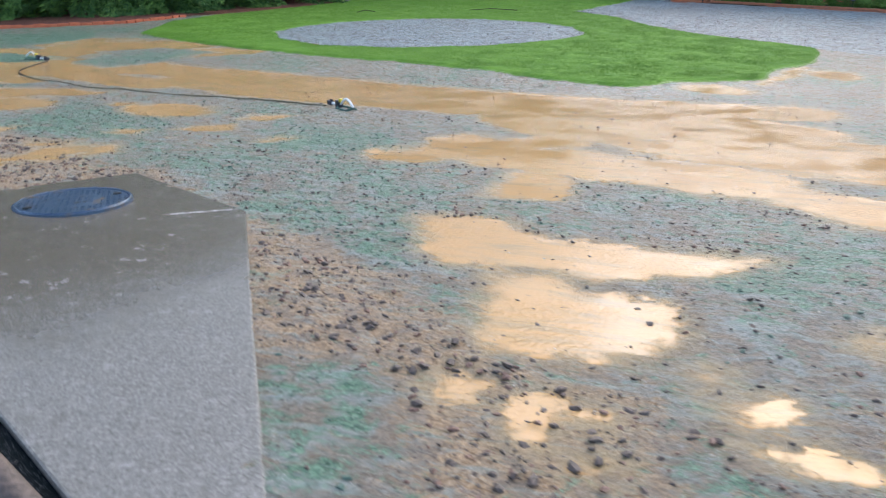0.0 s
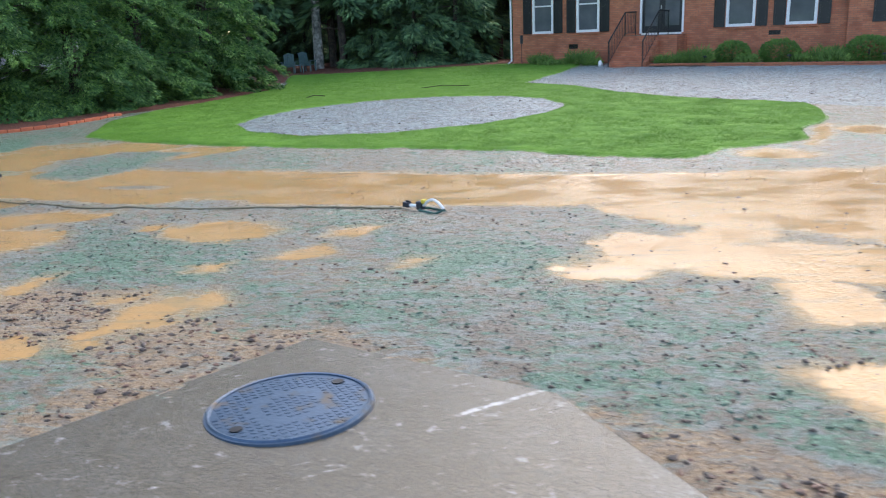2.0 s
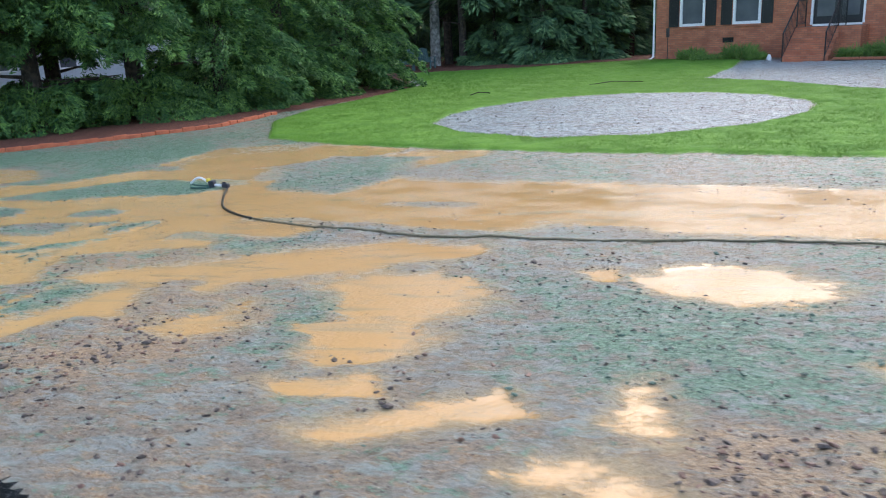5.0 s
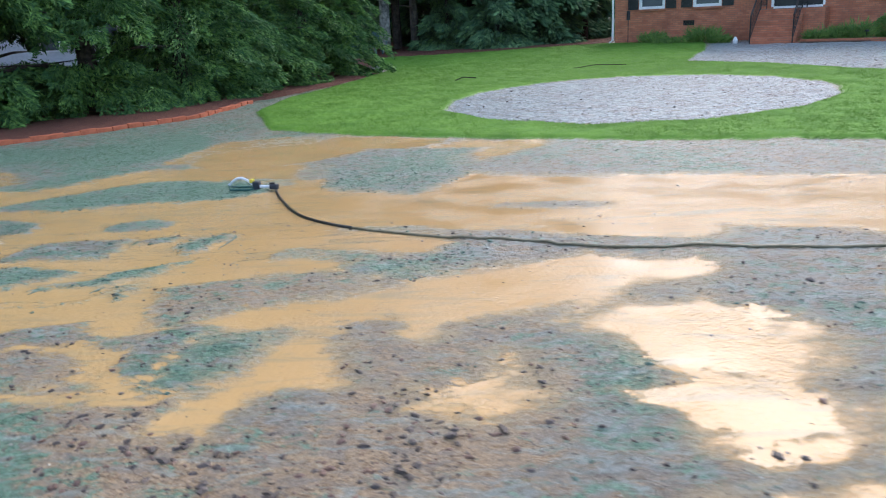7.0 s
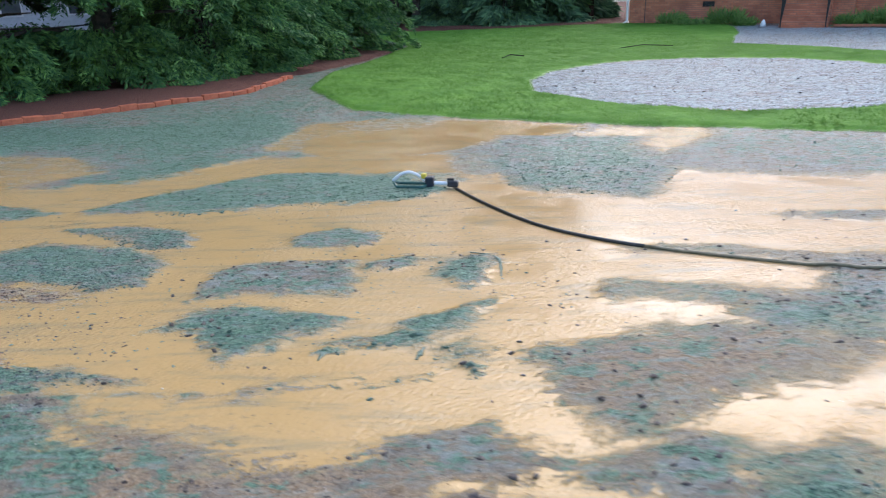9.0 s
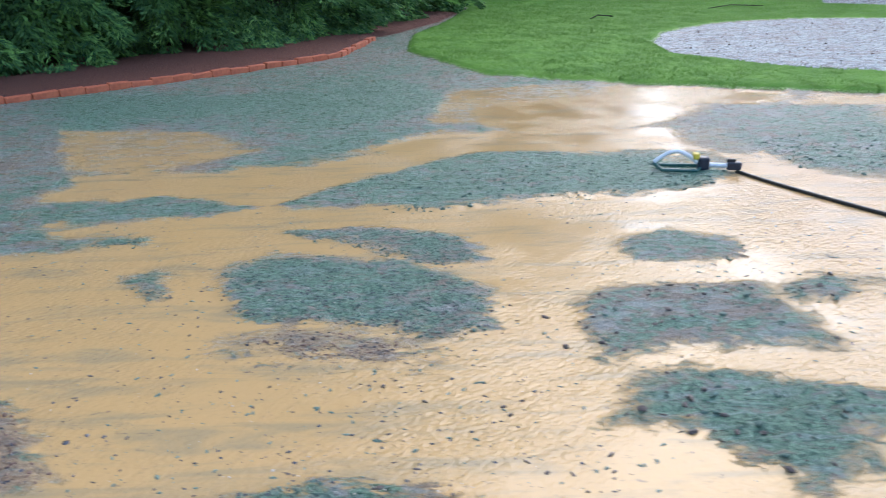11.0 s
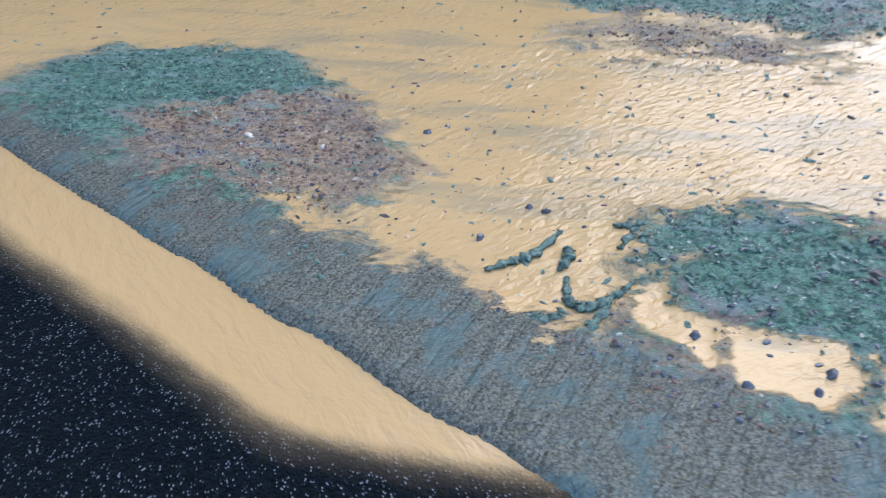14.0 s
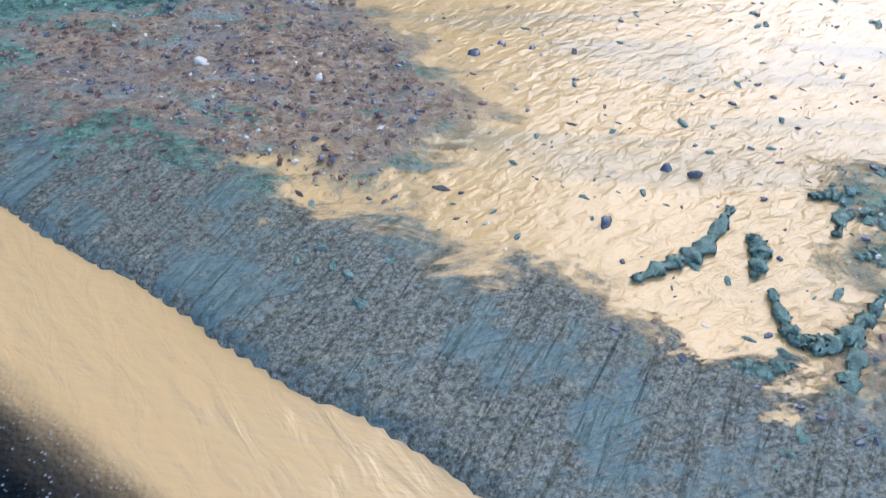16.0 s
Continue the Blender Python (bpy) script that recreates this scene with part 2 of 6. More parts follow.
wet([(-6.53, 9.60), (-6.25, 9.51), (-6.28, 9.33), (-6.47, 9.25), (-6.59, 9.43)])
wet([(-3.45, 6.95), (-3.11, 7.21), (-2.80, 7.00), (-3.06, 6.63), (-3.35, 6.40), (-3.52, 6.26), (-3.64, 6.37), (-3.42, 6.60)])
wet([(-4.32, 8.02), (-4.16, 8.08), (-4.14, 7.79), (-4.27, 7.41), (-4.43, 7.52)])
wet([(-7.32, 10.27), (-6.95, 10.32), (-7.06, 9.98), (-6.96, 9.69), (-7.07, 9.64), (-7.57, 9.80)])
dry([(-10.87, 14.41), (-10.62, 14.55), (-9.98, 14.23), (-9.75, 13.88), (-9.68, 13.65), (-9.80, 13.32), (-10.04, 13.27), (-10.20, 13.42), (-10.52, 13.59), (-10.75, 13.71), (-10.88, 13.96)])
dry([(-10.52, 14.94), (-9.93, 14.84), (-9.55, 14.47), (-9.60, 14.09), (-9.86, 14.17), (-10.10, 14.52)])
dry([(-11.32, 14.46), (-11.18, 14.50), (-11.08, 14.13), (-11.18, 14.07)])
dry([(-11.55, 15.17), (-11.24, 15.13), (-11.24, 14.95), (-11.53, 15.01)])
dry([(-10.68, 15.87), (-10.23, 16.26), (-9.54, 16.47), (-8.72, 16.59), (-7.60, 15.81), (-7.36, 15.21), (-7.80, 14.92), (-8.94, 15.11), (-9.64, 15.10), (-9.96, 15.29), (-10.47, 15.39), (-10.64, 15.63)])
dry([(-12.68, 15.79), (-12.51, 15.88), (-12.17, 15.93), (-12.15, 15.51), (-12.39, 15.22), (-12.55, 15.22)])
dry([(-11.86, 15.84), (-11.39, 16.02), (-10.80, 16.13), (-10.51, 15.55), (-10.74, 15.43), (-11.27, 15.45), (-11.78, 15.51)])
dry([(-8.75, 14.16), (-8.47, 14.19), (-8.19, 13.92), (-8.43, 13.65), (-8.82, 13.80), (-8.90, 13.99)])
dry([(-9.36, 13.43), (-9.05, 13.52), (-8.54, 13.38), (-8.67, 12.70), (-8.89, 12.80), (-9.22, 12.91), (-9.53, 12.91)])
dry([(-8.44, 13.29), (-8.19, 13.39), (-8.06, 13.25), (-8.30, 13.09), (-8.50, 13.14)])
dry([(-7.97, 13.20), (-7.70, 13.17), (-7.88, 12.65), (-8.04, 12.63), (-8.11, 12.93)])
dry([(-9.52, 12.67), (-9.28, 12.76), (-9.05, 12.64), (-8.71, 12.32), (-8.87, 12.20), (-9.04, 12.23), (-9.09, 12.08), (-9.34, 11.99), (-9.42, 12.12), (-9.49, 12.41), (-9.71, 12.49)])
dry([(-8.48, 12.19), (-7.87, 12.43), (-8.46, 11.86), (-8.95, 11.94), (-8.86, 12.03), (-8.56, 12.05)])
dry([(-12.77, 13.46), (-12.66, 13.50), (-12.58, 13.59), (-12.38, 13.67), (-12.04, 13.64), (-11.76, 13.52), (-11.58, 13.24), (-11.42, 12.83), (-11.38, 12.70), (-11.53, 12.63), (-11.57, 12.58), (-11.71, 12.65), (-11.70, 12.57), (-11.91, 12.39), (-12.56, 12.97)])
dry([(-11.04, 12.15), (-10.91, 12.25), (-10.77, 12.45), (-10.63, 12.49), (-10.44, 12.37), (-10.29, 12.21), (-10.54, 11.72), (-11.08, 11.75)])
dry([(-10.58, 12.45), (-10.46, 12.28), (-10.34, 12.17), (-10.10, 12.09), (-10.26, 11.83), (-10.68, 11.87)])
dry([(-10.96, 12.27), (-10.88, 12.47), (-10.66, 12.47), (-10.42, 12.36), (-10.17, 12.18), (-9.96, 12.08), (-9.77, 11.93), (-9.71, 11.86)])
dry([(-10.77, 13.49), (-10.58, 13.54), (-10.34, 13.42), (-10.19, 13.22), (-10.30, 13.15), (-10.60, 13.29)], 0.05, 0.5)
wet([(-11.02, 12.16), (-10.91, 12.25), (-10.91, 12.14), (-10.82, 12.10), (-10.86, 11.99), (-10.97, 12.07)], 0.35, 6.0)
wet([(-10.81, 12.08), (-10.64, 12.01), (-10.65, 11.95), (-10.72, 11.85), (-10.86, 11.95)], 0.35, 6.0)
wet([(-10.60, 11.97), (-10.46, 11.87), (-10.53, 11.73), (-10.63, 11.74), (-10.68, 11.84)], 0.35, 6.0)
wet([(0.46, 3.81), (0.82, 3.83), (1.01, 3.55), (1.35, 3.38), (1.34, 3.00), (1.05, 2.75), (0.72, 2.76), (0.41, 2.84), (0.38, 3.02)], 0.4, 1.5)
wet([(0.04, 4.96), (0.67, 4.82), (0.84, 4.44), (1.61, 4.26), (2.15, 4.06), (1.64, 3.76), (1.00, 3.67), (0.76, 3.83), (0.23, 3.89), (0.10, 4.18)], 0.4, 1.5)
wet([(0.51, 5.46), (0.79, 6.25), (1.18, 6.39), (1.31, 5.88), (1.11, 5.29), (0.71, 5.36)], 0.4, 1.5)
wet([(-0.08, 6.89), (0.58, 7.94), (1.43, 7.76), (1.19, 7.20), (0.47, 6.69)], 0.4, 1.5)
wet([(0.16, 2.55), (0.27, 2.70), (0.44, 2.61), (0.43, 2.40), (0.27, 2.41)], 0.4, 1.5)
wet([(1.22, 2.50), (1.53, 2.55), (1.54, 2.39), (1.36, 2.24), (1.20, 2.32)], 0.4, 1.5)
wet([(0.45, 2.48), (0.68, 2.53), (0.83, 2.35), (0.79, 2.26), (0.65, 2.31), (0.55, 2.12), (0.45, 2.21)], 0.4, 1.5)
wet([(1.18, 2.16), (1.46, 2.17), (1.59, 2.02), (1.55, 1.95), (1.34, 1.98)], 0.4, 1.5)
wet([(1.97, 3.05), (2.20, 3.12), (2.03, 2.81), (1.94, 2.90)], 0.4, 1.5)
wet([(1.17, 2.78), (1.36, 2.73), (1.33, 2.59), (1.16, 2.52)], 0.4, 1.5)
wet([(0.67, 2.10), (0.77, 2.07), (0.69, 1.91), (0.63, 1.97)], 0.4, 1.5)
wet([(-3.44, 6.66), (-3.23, 6.87), (-2.97, 6.48), (-3.18, 6.35)], 0.4, 1.5)
wet([(-3.10, 7.01), (-2.82, 7.24), (-2.67, 6.88), (-2.91, 6.56)], 0.4, 1.5)
wet([(-4.85, 7.17), (-4.50, 7.37), (-4.35, 6.92), (-4.67, 6.89)], 0.4, 1.5)
wet([(-4.77, 6.74), (-4.28, 6.80), (-4.18, 6.40), (-4.64, 6.44)], 0.4, 1.5)
wet([(-4.01, 6.23), (-3.65, 6.30), (-3.68, 6.03), (-3.89, 6.01)], 0.4, 1.5)
wet([(-4.42, 6.55), (-4.11, 6.47), (-4.06, 6.21), (-4.29, 6.28)], 0.4, 1.5)
wet([(-4.47, 6.05), (-4.22, 6.02), (-4.06, 5.72), (-4.32, 5.69)], 0.4, 1.5)
wet([(-3.57, 6.32), (-3.35, 6.31), (-3.38, 6.11), (-3.51, 6.13)], 0.4, 1.5)
wet([(-5.97, 8.43), (-5.39, 8.39), (-5.35, 8.08), (-5.83, 8.18)], 0.4, 1.8)
wet([(-5.88, 9.26), (-5.17, 9.37), (-5.10, 8.66), (-5.61, 8.65)], 0.4, 1.8)
wet([(-5.82, 7.89), (-4.82, 8.05), (-4.73, 7.77), (-5.42, 7.67), (-5.65, 7.64)], 0.4, 1.8)
wet([(-5.20, 6.74), (-4.71, 6.99), (-4.37, 6.97), (-4.41, 6.76), (-4.76, 6.69), (-4.87, 6.48), (-5.06, 6.53)], 0.4, 1.8)
wet([(-4.50, 6.68), (-4.19, 6.67), (-4.18, 6.40), (-4.32, 6.38)], 0.4, 1.8)
wet([(-4.98, 7.36), (-4.60, 7.48), (-4.53, 7.26), (-4.82, 7.12)], 0.4, 1.8)
wet([(-3.69, 9.83), (-2.61, 9.71), (-2.65, 8.98), (-3.30, 8.97), (-3.69, 9.41)], 0.4, 1.8)
wet([(-2.61, 8.07), (-2.07, 8.58), (-1.93, 8.07), (-2.36, 7.92)], 0.4, 1.8)
wet([(-2.01, 9.19), (-1.48, 9.20), (-1.76, 8.72), (-2.13, 8.80)], 0.4, 1.8)
wet([(-4.14, 6.35), (-3.94, 6.52), (-3.77, 6.35), (-3.83, 6.16), (-4.09, 6.22)], 0.4, 1.8)
wet([(-4.52, 7.62), (-4.32, 7.92), (-4.21, 7.55), (-4.32, 7.38)], 0.4, 1.8)
wet([(-3.62, 7.29), (-3.26, 7.25), (-3.36, 6.99), (-3.68, 7.07)], 0.4, 1.8)
wet([(-3.14, 8.04), (-2.84, 8.01), (-2.89, 7.76), (-3.15, 7.75)], 0.4, 1.8)
wet([(-1.44, 7.76), (-1.18, 7.75), (-1.44, 7.40), (-1.60, 7.44)], 0.4, 1.8)
wet([(-5.43, 9.96), (-4.89, 10.41), (-4.78, 9.59), (-5.21, 9.38)], 0.4, 1.8)
wet([(-6.90, 11.03), (-5.15, 11.52), (-4.92, 10.77), (-5.60, 10.41), (-6.60, 10.30)], 0.4, 1.8)
wet([(-3.95, 10.01), (-3.67, 10.03), (-3.79, 9.67), (-3.97, 9.72)], 0.4, 1.8)
wet([(-11.92, 16.87), (-10.75, 16.53), (-10.66, 15.88), (-10.16, 16.51), (-9.06, 16.98), (-7.26, 16.49), (-7.49, 16.12), (-8.87, 16.47), (-9.77, 16.04), (-10.54, 15.50), (-10.76, 15.66), (-11.86, 16.54)], 0.4, 1.6)
wet([(-6.79, 15.68), (-6.40, 15.12), (-5.81, 14.43), (-6.44, 13.82), (-6.99, 14.54), (-7.23, 15.14)], 0.4, 1.6)
wet([(-12.28, 18.72), (-10.95, 18.08), (-10.54, 17.18), (-11.42, 16.68), (-11.96, 17.07)], 0.03, 1.0)
wet([(-8.13, 19.44), (-6.71, 19.34), (-6.54, 17.30), (-7.56, 17.23), (-8.90, 17.74)], 0.03, 1.0)
dry([(-6.04, 17.62), (-4.45, 16.84), (-5.06, 16.28), (-5.08, 15.15), (-5.91, 14.34), (-6.77, 14.97), (-6.77, 16.25)])
# mulch and soil
tint([(-10.87, 14.41), (-10.62, 14.55), (-9.98, 14.23), (-9.75, 13.88), (-9.68, 13.65), (-9.80, 13.32), (-10.04, 13.27), (-10.20, 13.42), (-10.52, 13.59), (-10.75, 13.71), (-10.88, 13.96)], 0.8, 0.10)
tint([(-10.52, 14.94), (-9.93, 14.84), (-9.55, 14.47), (-9.60, 14.09), (-9.86, 14.17), (-10.10, 14.52)], 1, 0.10)
tint([(-11.32, 14.46), (-11.18, 14.50), (-11.08, 14.13), (-11.18, 14.07)], 1, 0.10)
tint([(-11.55, 15.17), (-11.24, 15.13), (-11.24, 14.95), (-11.53, 15.01)], 1, 0.10)
tint([(-10.68, 15.87), (-10.23, 16.26), (-9.54, 16.47), (-8.72, 16.59), (-7.60, 15.81), (-7.36, 15.21), (-7.80, 14.92), (-8.94, 15.11), (-9.64, 15.10), (-9.96, 15.29), (-10.47, 15.39), (-10.64, 15.63)], 0.9, 0.10)
tint([(-12.68, 15.79), (-12.51, 15.88), (-12.17, 15.93), (-12.15, 15.51), (-12.39, 15.22), (-12.55, 15.22)], 0.8, 0.10)
tint([(-11.86, 15.84), (-11.39, 16.02), (-10.80, 16.13), (-10.51, 15.55), (-10.74, 15.43), (-11.27, 15.45), (-11.78, 15.51)], 0.6, 0.10)
tint([(-8.75, 14.16), (-8.47, 14.19), (-8.19, 13.92), (-8.43, 13.65), (-8.82, 13.80), (-8.90, 13.99)], 0.7, 0.25)
tint([(-9.36, 13.43), (-9.05, 13.52), (-8.54, 13.38), (-8.67, 12.70), (-8.89, 12.80), (-9.22, 12.91), (-9.53, 12.91)], 0.3, 0.25)
tint([(-8.44, 13.29), (-8.19, 13.39), (-8.06, 13.25), (-8.30, 13.09), (-8.50, 13.14)], 0.9, 0.25)
tint([(-7.97, 13.20), (-7.70, 13.17), (-7.88, 12.65), (-8.04, 12.63), (-8.11, 12.93)], 1, 0.25)
tint([(-9.52, 12.67), (-9.28, 12.76), (-9.05, 12.64), (-8.71, 12.32), (-8.87, 12.20), (-9.04, 12.23), (-9.09, 12.08), (-9.34, 11.99), (-9.42, 12.12), (-9.49, 12.41), (-9.71, 12.49)], 0.6, 0.10)
tint([(-8.48, 12.19), (-7.87, 12.43), (-8.46, 11.86), (-8.95, 11.94), (-8.86, 12.03), (-8.56, 12.05)], 0.7, 0.25)
tint([(-10.77, 13.49), (-10.58, 13.54), (-10.34, 13.42), (-10.19, 13.22), (-10.30, 13.15), (-10.60, 13.29)], -0.8, 0.10)
tint([(-12.77, 13.46), (-12.66, 13.50), (-12.58, 13.59), (-12.38, 13.67), (-12.04, 13.64), (-11.76, 13.52), (-11.58, 13.24), (-11.42, 12.83), (-11.38, 12.70), (-11.53, 12.63), (-11.57, 12.58), (-11.71, 12.65), (-11.70, 12.57), (-11.91, 12.39), (-12.56, 12.97)], 0, 0.10)
tint([(-12.58, 13.59), (-12.38, 13.67), (-12.04, 13.64), (-11.76, 13.52), (-11.60, 13.28), (-11.64, 13.16), (-11.87, 13.22), (-12.06, 13.19), (-12.30, 13.21), (-12.36, 13.06), (-12.47, 13.22)], 1.2, 0.10)
tint([(-12.20, 13.16), (-11.86, 13.20), (-11.57, 13.22), (-11.40, 12.86), (-11.35, 12.74), (-11.47, 12.66), (-11.59, 12.59), (-11.68, 12.64), (-11.85, 12.74), (-12.03, 12.84)], -1.2, 0.10)
tint([(-11.04, 12.15), (-10.91, 12.25), (-10.77, 12.45), (-10.63, 12.49), (-10.44, 12.37), (-10.29, 12.21), (-10.54, 11.72), (-11.08, 11.75)], -0.2, 0.10)
tint([(-10.58, 12.45), (-10.46, 12.28), (-10.34, 12.17), (-10.10, 12.09), (-10.26, 11.83), (-10.68, 11.87)], 0.8, 0.10)
tint([(-10.96, 12.27), (-10.88, 12.47), (-10.66, 12.47), (-10.42, 12.36), (-10.17, 12.18), (-9.96, 12.08), (-9.77, 11.93), (-9.71, 11.86)], 0.6, 0.10)
tint([(-10.93, 12.21), (-10.77, 12.44), (-10.63, 12.48), (-10.44, 12.36), (-10.29, 12.20), (-10.42, 11.96), (-10.51, 12.10), (-10.67, 12.09), (-10.80, 12.13), (-10.90, 12.17)], 1.2, 0.10)
tint([(-10.61, 12.05), (-10.56, 12.05), (-10.63, 11.93), (-10.72, 11.83), (-10.72, 11.87)], 1.0, 0.10)
tint([(-1.35, 6.18), (-0.55, 6.48), (0.14, 5.52), (0.10, 3.98), (-0.26, 3.87), (-0.95, 4.83)], 0.8, 0.25)
tint([(-0.41, 2.72), (-0.11, 2.94), (0.14, 2.55), (0.13, 1.87), (-0.24, 1.86)], 0.6, 0.25)
tint([(1.21, 5.97), (1.90, 6.03), (2.18, 5.03), (1.78, 4.49), (1.21, 4.58)], 0.3, 0.25)
tint([(1.68, 3.96), (2.93, 4.44), (2.22, 3.15), (1.51, 2.51), (1.57, 3.25)], 0.5, 0.25)
tint([(-1.01, 4.76), (-0.50, 4.30), (0.18, 3.19), (0.45, 2.75), (0.38, 2.21), (0.05, 2.69), (-0.48, 2.93)], -1, 0.25)
tint([(0.14, 2.55), (0.49, 2.66), (0.87, 2.41), (0.72, 1.88), (0.19, 1.87)], -1, 0.25)
tint([(-4.36, 7.52), (-3.67, 7.44), (-2.81, 6.48), (-2.69, 5.64), (-3.03, 5.36), (-3.47, 6.30), (-4.18, 6.67)], -1, 0.25)
tint([(-3.45, 5.15), (-2.68, 6.09), (-1.96, 6.06), (-1.72, 5.83), (-2.53, 5.60), (-3.09, 4.90)], -0.9, 0.25)
tint([(-4.40, 10.07), (-2.66, 9.12), (-2.67, 7.71), (-3.51, 7.39), (-4.33, 8.27)], 0.8, 0.25)
tint([(-1.58, 8.70), (0.10, 7.83), (-0.23, 6.90), (-1.42, 7.30), (-1.52, 8.02)], 0.8, 0.25)
tint([(-2.47, 6.82), (-1.09, 6.64), (-0.22, 5.43), (-0.67, 4.80), (-1.25, 5.41), (-1.91, 6.05)], 0.6, 0.25)
tint([(-4.74, 7.11), (-4.04, 7.51), (-3.32, 7.34), (-3.62, 6.75), (-3.81, 6.24), (-4.24, 6.58), (-4.56, 6.39)], -1, 0.25)
tint([(-4.82, 8.71), (-3.70, 8.96), (-3.33, 8.09), (-3.76, 7.44), (-4.20, 7.89)], 0.9, 0.25)
tint([(-8.34, 9.88), (-7.70, 9.85), (-7.64, 9.34), (-7.23, 9.13), (-6.96, 9.33), (-7.01, 9.97), (-6.61, 9.76), (-6.00, 9.63), (-6.26, 8.92), (-6.74, 8.66), (-8.03, 9.04)], -0.8, 0.25)
tint([(-6.03, 8.94), (-5.64, 9.81), (-5.16, 10.15), (-4.56, 9.92), (-4.80, 9.87), (-5.27, 9.94), (-5.66, 9.51), (-5.93, 8.91)], 1.2, 0.25)
tint([(-7.04, 11.70), (-6.14, 11.82), (-5.89, 11.63), (-6.35, 11.13), (-6.77, 11.23)], 1, 0.25)
tint([(-9.09, 11.79), (-8.63, 11.62), (-8.13, 12.30), (-8.03, 12.10), (-8.47, 11.38), (-8.86, 11.49)], 1.2, 0.25)
tint([(-7.73, 10.54), (-7.29, 10.50), (-7.43, 10.15), (-7.64, 9.82), (-7.90, 9.90)], 1, 0.12)
tint([(-12.73, 21.02), (-9.77, 19.86), (-8.47, 20.55), (-8.40, 18.36), (-9.93, 17.70), (-11.52, 18.72), (-12.20, 18.28)], 0.9, 0.25)
tint([(-11.75, 17.87), (-11.02, 17.47), (-11.01, 16.72), (-11.67, 16.77)], -0.6, 0.25)
tint([(-6.04, 17.62), (-4.45, 16.84), (-5.06, 16.28), (-5.08, 15.15), (-5.91, 14.34), (-6.77, 14.97), (-6.77, 16.25)], 0.7, 0.25)
tint([(-10.20, 17.54), (-8.90, 17.74), (-9.13, 17.14), (-10.16, 16.51), (-10.66, 16.05), (-10.76, 16.63)], 0.8, 0.25)
tint([(-9.91, 11.61), (-9.25, 11.11), (-8.65, 10.71), (-8.32, 10.51), (-8.17, 9.99), (-9.51, 10.42)], -0.5, 0.2)
tint([(-8.03, 11.67), (-6.83, 11.66), (-6.56, 11.24), (-7.35, 11.01), (-7.94, 10.86), (-8.06, 11.31)], -0.5, 0.2)
tint([(-6.87, 10.54), (-5.74, 10.40), (-6.52, 9.46), (-7.00, 9.62), (-6.96, 10.10)], -0.3, 0.2)
tint([(-7.75, 10.57), (-7.27, 10.52), (-7.43, 10.15), (-7.68, 9.83), (-7.94, 9.92)], 1.1, 0.2)


# sheets of the yard
LAWN = [(-7.4, 20.4), (-6.4, 19.1), (-4.6, 17.8), (-2.9, 16.6), (-0.7, 15.4), (1.2, 14.1), (2.4, 12.9), (3.2, 12.3), (4.2, 13.0),
        (5.1, 13.1), (5.8, 13.4), (6.4, 14.5), (7.5, 15.5), (8.8, 17.9), (7.8, 19.6), (6.9, 21.2), (6.3, 23.2), (6.0, 26.0),
        (4.9, 28.6), (7.1, 31.5), (9.2, 35.0), (6.6, 38.6), (1.5, 38.6), (-3.6, 40.2), (-3.7, 33.0), (-5.6, 28.6), (-7.1, 25.9), (-7.8, 23.5)]
OVAL = [(-4.15, 21.2), (-3.75, 19.4), (-2.5, 17.9), (-0.9, 17.5), (1.3, 18.1), (2.9, 19.2), (4.0, 21.0), (4.0, 22.8), (3.2, 24.3),
        (1.3, 25.4), (-0.9, 25.2), (-2.6, 24.1), (-3.6, 22.8)]
PAD = [(4.9, 28.6), (6.0, 26.0), (6.3, 23.2), (6.9, 21.2), (7.8, 19.6), (8.8, 17.9), (9.7, 16.7), (40, 4), (60, 20), (30, 26), (12, 33.0), (9.3, 34.6), (7.1, 31.5)]
BED = [(-16, 19.6), (-12.4, 21.1), (-10.4, 22.2), (-8.9, 23.3), (-7.9, 25.6), (-5.7, 28.9), (-3.8, 32.8), (-3.7, 40.0), (1.5, 38.7), (6.6, 38.7),
       (8.5, 41), (30, 75), (-60, 75), (-60, 19)]
wob = 0.10 * vnoise(MX, MY, 2.2, 3) + 0.25 * vnoise(MX, MY, 0.5, 2)
lawn = np.clip(np.minimum(inside(MX, MY, LAWN), -inside(MX, MY, OVAL)) + 0.5 * wob, -1, 1)
gravel = np.clip(np.maximum(inside(MX, MY, OVAL), inside(MX, MY, PAD)), -1, 1)
bed = np.clip(inside(MX, MY, BED) + 0.6 * wob, -1, 1)
out_d = MX * OUT.x + MY * OUT.y  # distance from the street's line
along_d = MX * ALONG.x + MY * ALONG.y
apron = np.clip(np.minimum(1.02 + 0.18 * smooth(-17.7, -16.6, along_d) - 0.36 * smooth(-15.4, -14.2, along_d) + 0.04 * vnoise(MX, MY, 3.0, 3) - out_d, 1), -1, 1)
lawn = np.maximum(lawn, np.clip(-7.7 - out_d + 0.4 * wob, -1, 1))
apron = np.where(out_d < -7, -1.0, apron)
for field in (lawn, bed):
    flood[:] = np.minimum(flood, np.clip(0.02 - field, -0.6, 0.6))
flood[:] = np.where(apron > 0, np.minimum(flood, 0.06 - apron), flood)
